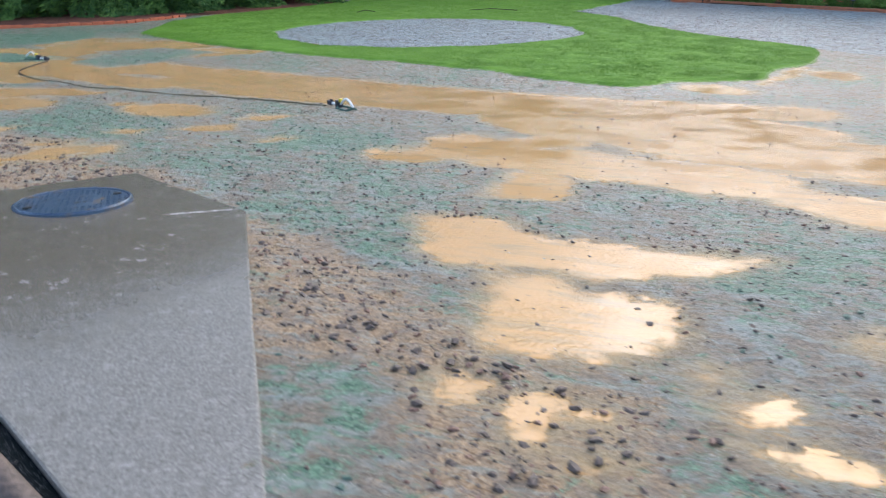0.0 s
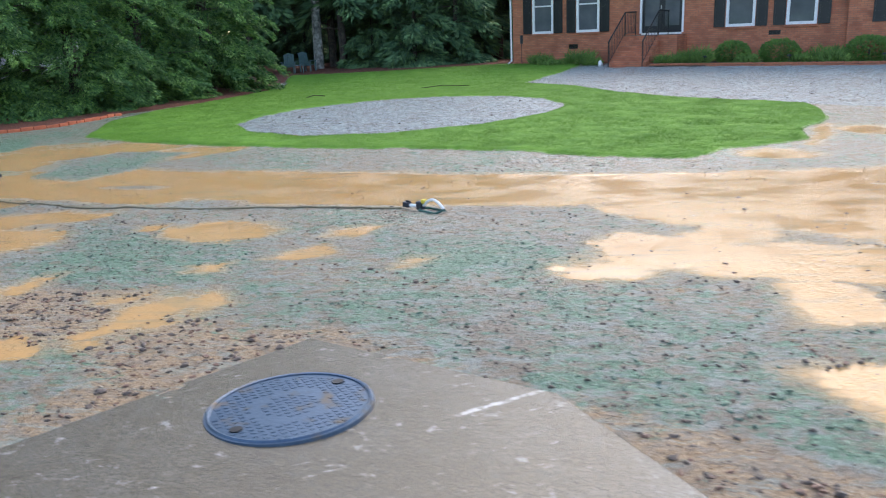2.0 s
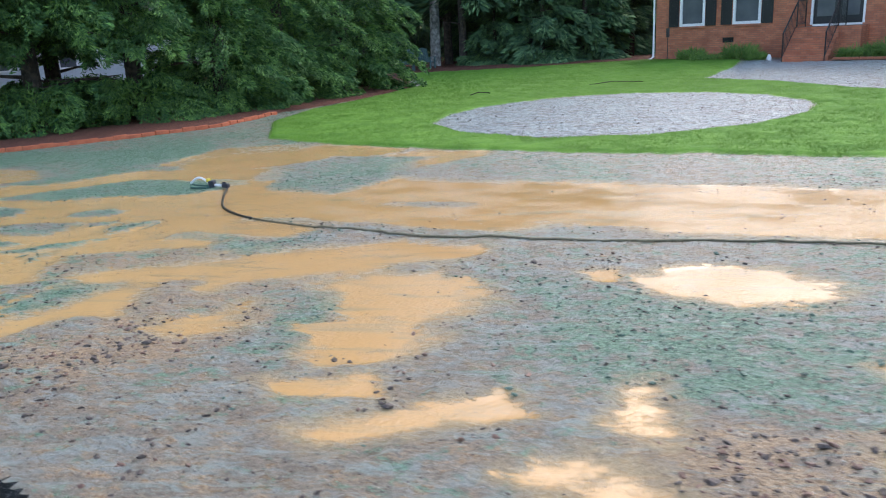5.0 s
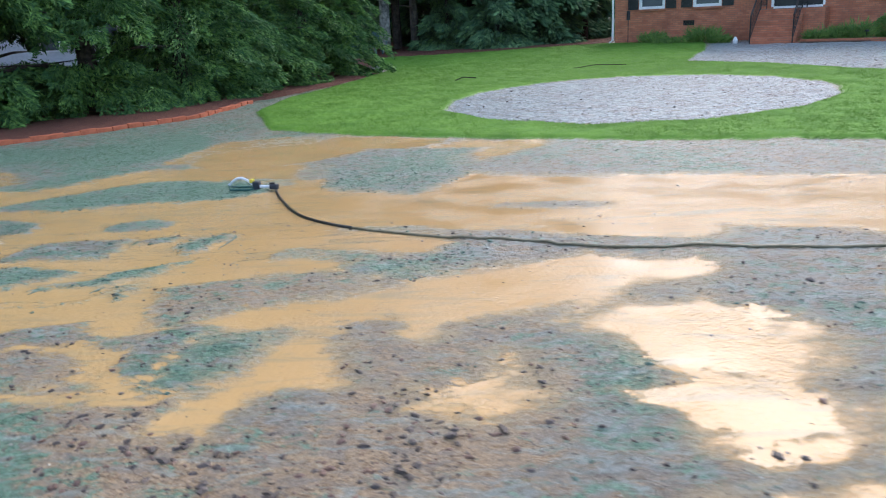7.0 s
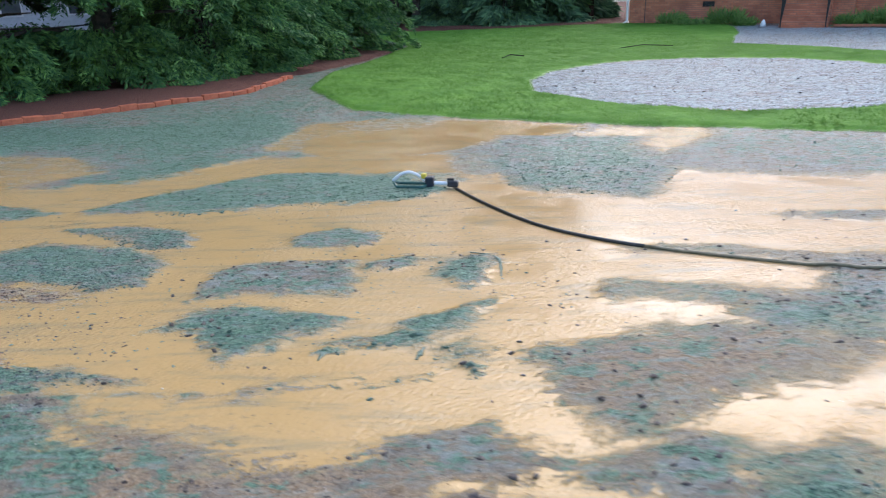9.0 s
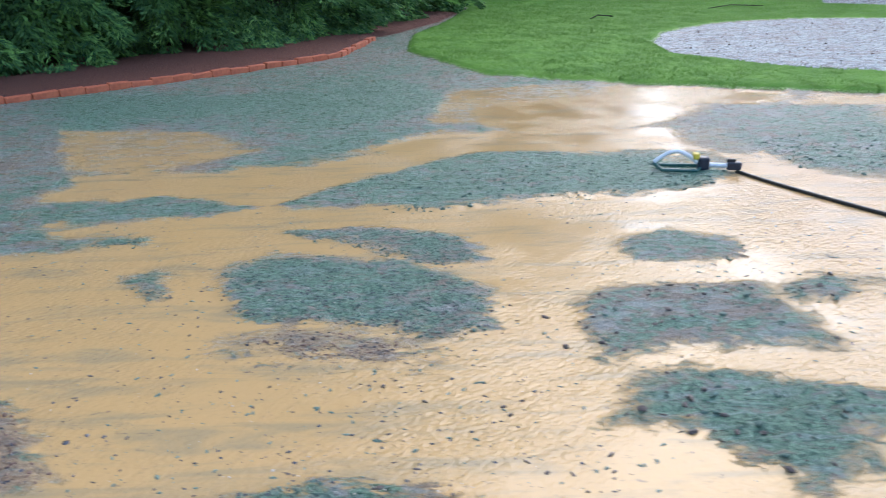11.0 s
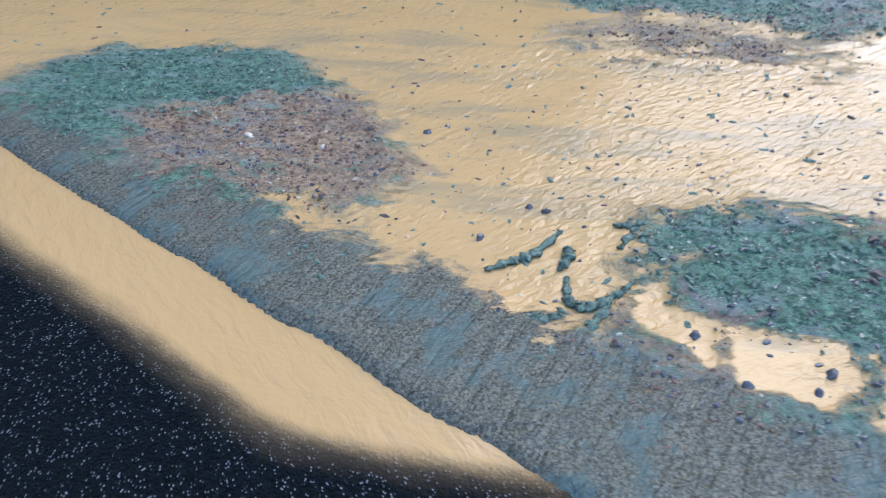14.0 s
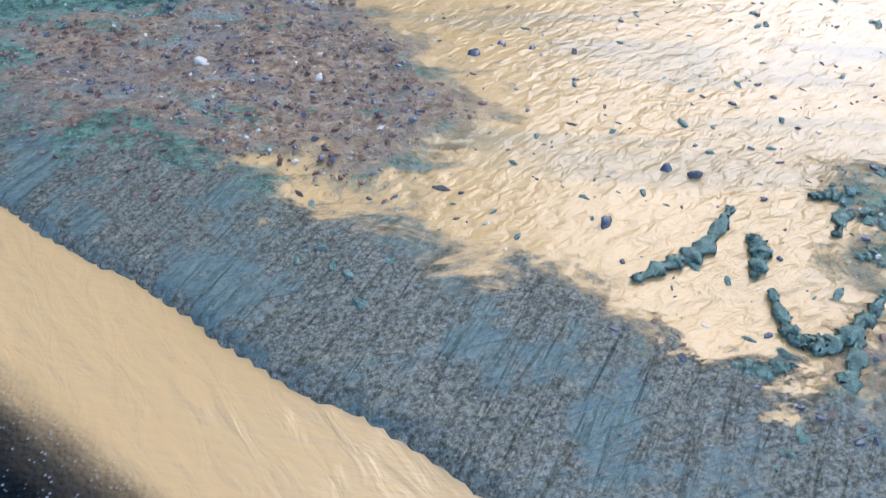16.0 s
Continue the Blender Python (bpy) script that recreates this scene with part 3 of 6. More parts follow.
# wide swale that runs past the lawn to the drive
flood[:] = np.where(gravel > 0, np.minimum(flood, -0.05), flood)
stream(-3.5, 19.0, -2.4, 17.95, 0.2)
stream(-2.4, 17.95, -1.0, 17.6, 0.16)
pool_mask = smooth(-0.05, 0.05, flood)
relief = (0.018 * vnoise(MX, MY, 2.5, 3) + 0.014 * np.abs(vnoise(MX, MY, 9.0, 3)) + 0.012 * vnoise(MX, MY, 24.0, 2)) * (1 - pool_mask) * (1 - 0.7 * smooth(-0.05, 0.1, apron))
relief = relief * smooth(60, 30, np.hypot(MX, MY)) * (1 - 0.5 * smooth(-9.0, -10.0, MX)) - 0.008 * pool_mask
relief += 0.05 * smooth(-0.02, 0.15, lawn) + 0.05 * smooth(0, 0.4, bed) - 0.03 * smooth(0.89, 0.855, out_d + 0.012 * vnoise(MX, MY, 7.0, 3)) - 0.5 * smooth(0.55, 0.0, out_d) * smooth(-8.2, -7.3, out_d)
SLAB = [(-3.72, 4.62), (-2.16, 5.93), (-1.05, 4.87), (-0.55, 2.93), (-0.12, 1.30), (-0.6, 1.60), (-1.22, 2.24), (-2.6, 3.5)]
relief -= 0.05 * smooth(0.02, 0.30, inside(MX, MY, SLAB) + 0.12 * vnoise(MX, MY, 4.0, 3))
GZ = ground_z(MX, MY) + relief


def sheet(name, X, Y, Z, fields, material):
    rows, cols = X.shape
    me = bpy.data.meshes.new(name)
    co = np.stack([X, Y, Z], -1).reshape(-1, 3)
    idx = np.arange(rows * cols).reshape(rows, cols)
    quads = np.stack([idx[:-1, :-1], idx[:-1, 1:], idx[1:, 1:], idx[1:, :-1]], -1).reshape(-1, 4)
    me.vertices.add(len(co))
    me.vertices.foreach_set("co", co.ravel())
    me.loops.add(quads.size)
    me.loops.foreach_set("vertex_index", quads.ravel())
    me.polygons.add(len(quads))
    me.polygons.foreach_set("loop_start", np.arange(0, quads.size, 4))
    me.polygons.foreach_set("use_smooth", np.ones(len(quads), bool))
    me.update(calc_edges=True)
    for key, values in fields.items():
        me.attributes.new(key, "FLOAT", "POINT").data.foreach_set("value", values.ravel().astype(np.float32))
    me.materials.append(material)
    return new(name, me)


# ---- materials ----
class Shade:
    """A small writer of node materials on object coordinates."""

    def __init__(self, name):
        self.m = bpy.data.materials.new(name)
        self.m.use_nodes = True
        self.n, self.l = self.m.node_tree.nodes, self.m.node_tree.links
        self.b = self.n["Principled BSDF"]
        self.pos = self.n.new("ShaderNodeTexCoord").outputs["Object"]

    def put(self, socket, value):
        if hasattr(value, "links"):
            self.l.new(value, socket)
        else:
            socket.default_value = value if not isinstance(value, tuple) or len(value) == 4 or socket.type == "VECTOR" else (*value, 1)

    def attr(self, name):
        a = self.n.new("ShaderNodeAttribute")
        a.attribute_name = name
        return a.outputs["Fac"]

    def stretch(self, sx, sy, sz, rz=0):
        m = self.n.new("ShaderNodeMapping")
        m.inputs["Scale"].default_value = (sx, sy, sz)
        m.inputs["Rotation"].default_value = (0, 0, radians(rz))
        self.l.new(self.pos, m.inputs["Vector"])
        return m.outputs[0]

    def along(self, angle, sx, sy):
        """Coordinates turned to a direction, then scaled along and across it."""
        m = self.n.new("ShaderNodeMapping")
        m.vector_type = "TEXTURE"
        m.inputs["Scale"].default_value = (1 / sx, 1 / sy, 1)
        m.inputs["Rotation"].default_value = (0, 0, radians(angle))
        self.l.new(self.pos, m.inputs["Vector"])
        return m.outputs[0]

    def noise(self, scale, detail=4, rough=0.55, vec=None, warp=0.0):
        t = self.n.new("ShaderNodeTexNoise")
        t.inputs["Scale"].default_value, t.inputs["Detail"].default_value = scale, detail
        t.inputs["Roughness"].default_value, t.inputs["Distortion"].default_value = rough, warp
        self.l.new(vec or self.pos, t.inputs["Vector"])
        return t.outputs["Fac"]

    def cells(self, scale, vec=None, out="Distance", feature="F1"):
        t = self.n.new("ShaderNodeTexVoronoi")
        t.feature = feature
        t.inputs["Scale"].default_value = scale
        self.l.new(vec or self.pos, t.inputs["Vector"])
        return t.outputs[out]

    def math(self, op, a, b=0.0, c=0.0):
        t = self.n.new("ShaderNodeMath")
        t.operation = op
        for s, v in zip(t.inputs, (a, b, c)):
            self.put(s, v)
        return t.outputs[0]

    def step(self, value, lo, hi, a=0.0, b=1.0):
        t = self.n.new("ShaderNodeMapRange")
        t.interpolation_type = "SMOOTHSTEP"
        for s, v in zip(t.inputs, (value, lo, hi, a, b)):
            self.put(s, v)
        return t.outputs[0]

    def mix(self, fac, a, b):
        t = self.n.new("ShaderNodeMix")
        t.data_type = "RGBA"
        self.put(t.inputs[0], fac), self.put(t.inputs[6], a), self.put(t.inputs[7], b)
        return t.outputs[2]

    def bump(self, height, strength=0.5, distance=0.01):
        t = self.n.new("ShaderNodeBump")
        t.inputs["Strength"].default_value = strength
        self.put(t.inputs["Distance"], distance)
        self.put(t.inputs["Height"], height)
        self.l.new(t.outputs[0], self.b.inputs["Normal"])

    def done(self, colour, rough=0.6, metal=0.0, spec=0.5):
        self.put(self.b.inputs["Base Color"], colour)
        self.put(self.b.inputs["Roughness"], rough)
        self.b.inputs["Metallic"].default_value = metal
        self.put(self.b.inputs["Specular IOR Level"], spec)
        return self.m


def ground_material():
    s = Shade("flooded_yard")
    f, lw, gr, bd, ap = (s.attr(k) for k in ("flood", "lawn", "gravel", "bed", "apron"))
    flow, long_flow = s.along(-14, 1, 1.7), s.along(-14, 0.7, 3.4)
    broad, mid, fine = s.noise(1.5, 5, 0.6), s.noise(7, 9, 0.76, flow, 0.5), s.noise(48, 5, 0.7)
    calm = s.step(ap, 0.08, 0.24, 1.0, 0.055)
    ragged = s.math("ADD", s.math("MULTIPLY_ADD", mid, 0.60, -0.30), s.math("MULTIPLY_ADD", fine, 0.09, -0.045))
    ragged = s.math("ADD", s.math("DIVIDE", f, calm), ragged)
    ragged = s.math("ADD", ragged, s.math("MULTIPLY_ADD", s.noise(2.6, 4, 0.6, flow), 0.2, -0.09))
    east = s.n.new("ShaderNodeSeparateXYZ")
    s.l.new(s.pos, east.inputs[0])
    clay = s.step(east.outputs[0], -9.5, -5.0)  # redder clay comes down from the drive
    soft = s.math("MULTIPLY", s.step(broad, 0.4, 0.60, 0.06, 0.26), s.step(clay, 0.0, 1.0, 0.4, 1.0))
    water = s.step(ragged, s.step(clay, 0.0, 1.0, -0.03, -0.01), soft)
    thin = s.step(ragged, s.step(clay, 0.0, 1.0, -0.10, -0.18), 0.06)
    # wet soil with a green film of sprayed seed mulch
    soil = s.mix(s.step(fine, 0.3, 0.7), (0.13, 0.105, 0.08), (0.26, 0.215, 0.168))
    soil = s.mix(s.step(s.noise(4.5, 7, 0.68, flow, 0.6), 0.44, 0.60), soil, s.mix(fine, (0.18, 0.198, 0.18), (0.29, 0.315, 0.285)))
    seed = s.mix(s.step(s.noise(52, 7, 0.78), 0.40, 0.60), (0.026, 0.082, 0.054), (0.17, 0.305, 0.21))
    sd = s.attr("seed")
    brown = s.mix(s.step(s.noise(60, 5, 0.75), 0.36, 0.64), (0.18, 0.115, 0.068), (0.47, 0.335, 0.21))
    brown = s.mix(s.step(s.noise(8, 6, 0.7, flow), 0.46, 0.6, 0.0, 0.7), brown, (0.21, 0.185, 0.155))
    soil = s.mix(s.step(s.math("MULTIPLY_ADD", s.noise(7, 8, 0.75, flow), 3.0, sd), 1.65, 1.05), soil, brown)
    patch = s.math("ADD", s.math("MULTIPLY", s.noise(0.55, 3, 0.5), 0.7), s.math("MULTIPLY", s.noise(4.4, 9, 0.72, flow, 0.9), 1.5))
    patch = s.math("MULTIPLY_ADD", sd, 0.17, s.math("ADD", patch, s.math("MULTIPLY_ADD", s.noise(26, 5, 0.7), 0.5, -0.55)))
    mud = s.mix(s.step(patch, s.step(clay, 0.0, 1.0, 0.74, 0.80), s.step(clay, 0.0, 1.0, 0.86, 1.0)), soil, seed)
    # pale streaks along the flow: sky reflected on wet mud, painted into the colour
    mud = s.mix(s.math("MULTIPLY", s.step(s.noise(4.2, 7, 0.66, long_flow, 1.2), 0.53, 0.62), 0.5), mud, (0.25, 0.325, 0.295))
    mud = s.mix(s.math("MULTIPLY", s.step(s.noise(9, 8, 0.74, long_flow, 0.8), 0.56, 0.63), 0.45), mud, (0.085, 0.066, 0.058))
    mud = s.mix(s.math("MULTIPLY", s.step(s.cells(34), 0.28, 0.14), s.step(s.noise(5, 3), 0.54, 0.62)), mud, (0.05, 0.04, 0.04))
    mud = s.mix(s.math("MULTIPLY", s.step(s.cells(110), 0.28, 0.12), s.step(s.noise(11, 3), 0.56, 0.62)), mud, (0.55, 0.52, 0.48))
    mud = s.mix(s.math("MULTIPLY", s.step(s.noise(85, 6, 0.8), 0.585, 0.64), 0.65), mud, (0.035, 0.036, 0.034))
    mud = s.mix(s.math("MULTIPLY", s.step(s.noise(120, 3, 0.7), 0.64, 0.69), 0.7), mud, (0.50, 0.50, 0.47))
    silt = s.mix(s.noise(5, 5), (0.40, 0.295, 0.165), (0.29, 0.245, 0.165))
    mud = s.mix(s.math("MULTIPLY", thin, s.step(s.noise(5, 5, 0.6, flow), 0.36, 0.6, 0.45, 0.95)), mud, silt)
    orange = s.mix(s.noise(1.1, 4, 0.6, flow), s.mix(clay, (0.50, 0.312, 0.125), (0.50, 0.28, 0.110)), s.mix(clay, (0.53, 0.348, 0.160), (0.53, 0.325, 0.150)))
    shoal = s.step(s.noise(2.0, 6, 0.65, long_flow, 0.6), 0.48, 0.68)
    orange = s.mix(s.math("MULTIPLY", shoal, 0.62), orange, (0.26, 0.225, 0.14))
    orange = s.mix(s.math("MULTIPLY", s.step(s.noise(24, 4, 0.65, flow), 0.60, 0.70), s.step(s.noise(3, 3), 0.45, 0.6, 0.0, 0.7)), orange, (0.20, 0.16, 0.11))
    colour = s.mix(water, mud, orange)
    stone = s.mix(s.step(s.noise(9, 8, 0.8, flow), 0.40, 0.60), (0.10, 0.122, 0.128), (0.33, 0.43, 0.455))
    stone = s.mix(s.math("MULTIPLY", s.step(s.noise(2.6, 9, 0.78, long_flow), 0.505, 0.57), 0.85), stone, (0.15, 0.135, 0.12))
    stone = s.mix(s.step(s.cells(16), 0.2, 0.1), stone, (0.06, 0.055, 0.055))
    gmask = s.step(s.math("MULTIPLY_ADD", s.noise(12, 5), 0.24, s.math("SUBTRACT", gr, 0.12)), -0.02, 0.02)
    gmask = s.math("MULTIPLY", gmask, s.math("SUBTRACT", 1.0, water))
    colour = s.mix(gmask, colour, stone)
    conc = s.mix(s.step(s.noise(150, 4, 0.8), 0.36, 0.64), (0.055, 0.056, 0.041), (0.19, 0.192, 0.147))
    conc = s.mix(s.math("MULTIPLY", s.step(s.cells(110), 0.24, 0.12), 0.5), conc, (0.28, 0.29, 0.28))
    conc = s.mix(s.math("MULTIPLY", s.step(s.noise(6, 7, 0.68), 0.50, 0.60), 0.75), conc, s.mix(fine, (0.05, 0.085, 0.075), (0.15, 0.22, 0.20)))
    amask = s.step(s.math("MULTIPLY_ADD", s.noise(8, 6, 0.65), 0.5, s.math("SUBTRACT", ap, 0.22)), -0.04, 0.06)
    amask = s.math("MULTIPLY", amask, s.math("SUBTRACT", 1.0, water))
    colour = s.mix(amask, colour, conc)
    bark = s.mix(s.step(s.noise(60, 4, 0.7), 0.35, 0.65), (0.06, 0.032, 0.026), (0.22, 0.085, 0.055))
    colour = s.mix(s.step(s.math("MULTIPLY_ADD", fine, 0.15, bd), 0.05, 0.10), colour, bark)
    turf = s.mix(s.step(s.noise(2.2, 7, 0.7), 0.35, 0.65), (0.068, 0.20, 0.022), (0.115, 0.275, 0.035))
    colour = s.mix(s.step(s.math("MULTIPLY_ADD", fine, 0.1, lw), 0.04, 0.08), colour, turf)
    dry = s.math("MAXIMUM", s.step(lw, 0.02, 0.08), s.step(bd, 0.02, 0.1))
    rough = s.math("MULTIPLY_ADD", s.math("SUBTRACT", 1.0, water), s.step(s.noise(14, 5, 0.7, flow), 0.35, 0.65, 0.10, 0.42), 0.10)
    rough = s.math("MULTIPLY", rough, s.step(amask, 0.0, 1.0, 1.0, 0.4))
    rough = s.math("MAXIMUM", rough, s.math("MULTIPLY", dry, 0.85))
    ripple = s.math("ADD", s.math("MULTIPLY", s.noise(30, 3, 0.5, s.along(25, 1, 1.7), 0.4), 0.6), s.math("MULTIPLY", s.noise(7, 2), 0.4))
    ripple = s.math("MULTIPLY", s.math("SUBTRACT", ripple, 0.5), s.step(s.noise(1.7, 3), 0.38, 0.64, 0.004, 0.016))
    lumps = s.math("SUBTRACT", s.math("ADD", s.noise(34, 8, 0.75), s.math("MULTIPLY", s.cells(26), 0.6)), 0.78)
    lumps = s.math("MULTIPLY", lumps, s.step(amask, 0.0, 1.0, 0.014, 0.0025))
    lumps = s.math("MULTIPLY_ADD", s.math("SUBTRACT", s.noise(110, 4, 0.7), 0.5), s.step(amask, 0.0, 1.0, 0.006, 0.0015), lumps)
    rills = s.math("ADD", s.noise(55, 3, 0.5, s.along(52, 0.16, 1), 0.4), s.math("MULTIPLY", s.noise(70, 3, 0.5, s.along(10, 0.2, 1), 0.4), 0.6))
    lumps = s.math("MULTIPLY_ADD", s.math("SUBTRACT", rills, 0.8), s.step(amask, 0.0, 1.0, 0.0, 0.020), lumps)
    lumps = s.math("MULTIPLY", lumps, s.step(s.step(lw, 0.02, 0.08), 0.0, 1.0, 1.0, 0.2))
    wet = s.math("MULTIPLY", water, s.math("SUBTRACT", 1.0, dry))
    t = s.n.new("ShaderNodeMix")
    s.put(t.inputs[0], wet), s.put(t.inputs[2], lumps), s.put(t.inputs[3], ripple)
    s.bump(t.outputs[0], 1.0, 1.0)
    return s.done(colour, rough, 0.0, s.step(wet, 0.0, 1.0, 0.17, 0.25))


ground = sheet("ground", MX, MY, GZ, {"flood": flood, "lawn": lawn, "gravel": gravel, "bed": bed, "apron": apron, "seed": seed_field}, ground_material())
tagged(ground, "flooded muddy yard with orange puddles and green seed mulch", "ground", kind="structure")


def plain(name, a, b, scale=20, rough=0.6, metal=0.0, bump=0.0, spec=0.5):
    s = Shade(name)
    n = s.noise(scale, 5, 0.65)
    if bump:
        s.bump(s.noise(scale * 3, 5, 0.7), 0.6, bump)
    return s.done(s.mix(s.step(n, 0.3, 0.7), a, b), rough, metal, spec)


def asphalt_material():
    s = Shade("wet_asphalt")
    n, c = s.noise(120, 5, 0.75), s.cells(150)
    col = s.mix(s.step(n, 0.3, 0.75), (0.002, 0.004, 0.005), (0.010, 0.015, 0.018))
    col = s.mix(s.math("MULTIPLY", s.step(c, 0.34, 0.18), s.step(s.noise(60, 2), 0.48, 0.56)), col, (0.22, 0.25, 0.27))
    silt = s.math("ADD", s.attr("silt"), s.math("MULTIPLY_ADD", s.noise(9, 5, 0.6, s.along(-43, 0.5, 1.6)), 0.06, -0.03))
    murk = s.step(silt, -0.055, 0.02)
    water = s.step(silt, -0.012, 0.05)
    col = s.mix(s.math("MULTIPLY", murk, 0.55), col, (0.15, 0.115, 0.07))
    tan = s.mix(s.noise(3.5, 4, 0.6, s.along(-43, 0.5, 2)), (0.48, 0.298, 0.122), (0.52, 0.345, 0.16))
    col = s.mix(water, col, tan)
    ripple = s.math("ADD", s.noise(16, 3, 0.5, s.along(-60, 0.8, 2.2), 0.6), s.math("MULTIPLY", s.noise(48, 2, 0.5, s.along(-20, 0.6, 2)), 0.25))
    t = s.n.new("ShaderNodeMix")
    s.put(t.inputs[0], water), s.put(t.inputs[2], s.math("MULTIPLY", s.math("SUBTRACT", n, c), 0.005)), s.put(t.inputs[3], s.math("MULTIPLY", ripple, 0.006))
    s.bump(t.outputs[0], 1.0, 1.0)
    return s.done(col, s.math("MULTIPLY_ADD", s.math("SUBTRACT", 1.0, water), s.step(n, 0.3, 0.7, 0.30, 0.55), 0.07), 0.0, s.step(water, 0.0, 1.0, 0.02, 0.25))


def brick_material():
    s = Shade("red_brick")
    t = s.n.new("ShaderNodeTexBrick")
    sep, com = s.n.new("ShaderNodeSeparateXYZ"), s.n.new("ShaderNodeCombineXYZ")
    s.l.new(s.pos, sep.inputs[0])
    s.l.new(s.math("ADD", sep.outputs[0], sep.outputs[1]), com.inputs[0])
    s.l.new(sep.outputs[2], com.inputs[1])
    s.l.new(com.outputs[0], t.inputs["Vector"])
    for k, v in (("Scale", 1.0), ("Mortar Size", 0.006), ("Brick Width", 0.21), ("Row Height", 0.075), ("Bias", 0.0), ("Mortar Smooth", 0.2)):
        t.inputs[k].default_value = v
    t.inputs["Color1"].default_value, t.inputs["Color2"].default_value = (0.44, 0.125, 0.062, 1), (0.58, 0.195, 0.10, 1)
    t.inputs["Mortar"].default_value = (0.22, 0.13, 0.095, 1)
    col = s.mix(s.step(s.noise(1.5, 5), 0.4, 0.75), t.outputs[0], s.mix(0.45, t.outputs[0], (0.15, 0.05, 0.03)))
    s.bump(s.math("SUBTRACT", s.noise(60, 3), t.outputs["Fac"]), 0.5, 0.006)
    return s.done(col, 0.75)


def concrete_material():
    s = Shade("wet_concrete")
    n = s.noise(0.9, 8, 0.62)
    col = s.mix(s.step(s.noise(75, 7, 0.8), 0.36, 0.64), (0.085, 0.086, 0.078), (0.255, 0.256, 0.236))
    far = s.n.new("ShaderNodeVectorMath")
    far.operation = "DISTANCE"
    s.l.new(s.pos, far.inputs[0])
    far.inputs[1].default_value = (-2.45, 4.6, -0.2)
    n = s.math("ADD", s.math("MULTIPLY", n, 0.55), s.step(far.outputs["Value"], 1.0, 2.9, 0.46, 0.0))
    col = s.mix(s.step(s.math("MULTIPLY_ADD", s.noise(11, 7, 0.75), 0.35, n), 0.55, 0.98, 0.0, 0.85), col, s.mix(s.noise(40, 4), (0.062, 0.05, 0.030), (0.125, 0.10, 0.058)))
    col = s.mix(s.math("MULTIPLY", s.step(s.noise(9, 5, 0.7), 0.6, 0.68), 0.5), col, (0.34, 0.34, 0.33))
    col = s.mix(s.math("MULTIPLY", s.step(s.noise(100, 4, 0.8), 0.52, 0.62), 0.75), col, (0.05, 0.047, 0.04))
    col = s.mix(s.math("MULTIPLY", s.step(s.noise(14, 7, 0.75), 0.54, 0.64), 0.45), col, (0.10, 0.095, 0.08))
    col = s.mix(s.math("MULTIPLY", s.step(s.noise(30, 4, 0.7, s.along(20, 0.3, 1.5)), 0.64, 0.70), 0.6), col, (0.42, 0.42, 0.41))
    # a pale scrape across the corner
    sep = s.n.new("ShaderNodeSeparateXYZ")
    s.l.new(s.pos, sep.inputs[0])
    dx, dy = s.math("ADD", sep.outputs[0], 1.31), s.math("SUBTRACT", sep.outputs[1], 4.83)
    across = s.math("ABSOLUTE", s.math("SUBTRACT", s.math("MULTIPLY", dx, 0.36), s.math("MULTIPLY", dy, 0.933)))
    length = s.math("ABSOLUTE", s.math("ADD", s.math("MULTIPLY", dx, 0.933), s.math("MULTIPLY", dy, 0.36)))
    scrape = s.math("MULTIPLY", s.step(s.math("MULTIPLY_ADD", s.noise(22, 5, 0.7), 0.05, across), 0.047, 0.030), s.step(length, 0.26, 0.18))
    col = s.mix(s.math("MULTIPLY", scrape, s.step(s.noise(26, 4), 0.35, 0.6, 0.1, 0.75)), col, (0.55, 0.55, 0.53))
    s.bump(s.noise(90, 5, 0.7), 0.6, 0.006)
    return s.done(col, s.step(n, 0.4, 0.6, 0.5, 0.22))


def leaf_material(name, dark, light, rough=0.55, up=0.45):
    s = Shade(name)
    r = s.n.new("ShaderNodeNewGeometry").outputs["Random Per Island"]
    col = s.mix(r, dark, light)
    col = s.mix(s.step(s.noise(1.3, 4), 0.38, 0.62), s.mix(0.65, col, dark), col)
    v = s.n.new("ShaderNodeVectorMath")
    v.operation = "MULTIPLY_ADD"
    s.l.new(s.n.new("ShaderNodeNewGeometry").outputs["Normal"], v.inputs[0])
    v.inputs[1].default_value, v.inputs[2].default_value = (0.5, 0.5, 0.5), (0, 0, up)
    w = s.n.new("ShaderNodeVectorMath")
    w.operation = "NORMALIZE"
    s.l.new(v.outputs[0], w.inputs[0])
    s.l.new(w.outputs[0], s.b.inputs["Normal"])
    return s.done(col, rough, 0.0, 0.25)


def cover_material():
    s = Shade("cast_iron_cover")
    col = s.mix(s.step(s.noise(9, 5), 0.56, 0.72), s.mix(s.noise(60, 4), (0.028, 0.060, 0.105), (0.085, 0.145, 0.215)), (0.13, 0.105, 0.08))
    s.bump(s.noise(80, 4), 0.4, 0.003)
    return s.done(col, s.step(s.noise(9, 5), 0.5, 0.7, 0.3, 0.5), 0.35)


ASPHALT, BRICK, CONCRETE, COVER = asphalt_material(), brick_material(), concrete_material(), cover_material()
IRON = plain("black_iron", (0.008, 0.008, 0.009), (0.022, 0.022, 0.024), 30, 0.45, 0.3)
WHITE = plain("white_trim", (0.72, 0.73, 0.74), (0.82, 0.82, 0.82), 12, 0.45)
BLACK = plain("black_paint", (0.008, 0.009, 0.011), (0.016, 0.017, 0.02), 12, 0.45)
ROOF = plain("grey_shingle", (0.06, 0.06, 0.062), (0.13, 0.125, 0.12), 25, 0.85, bump=0.01)
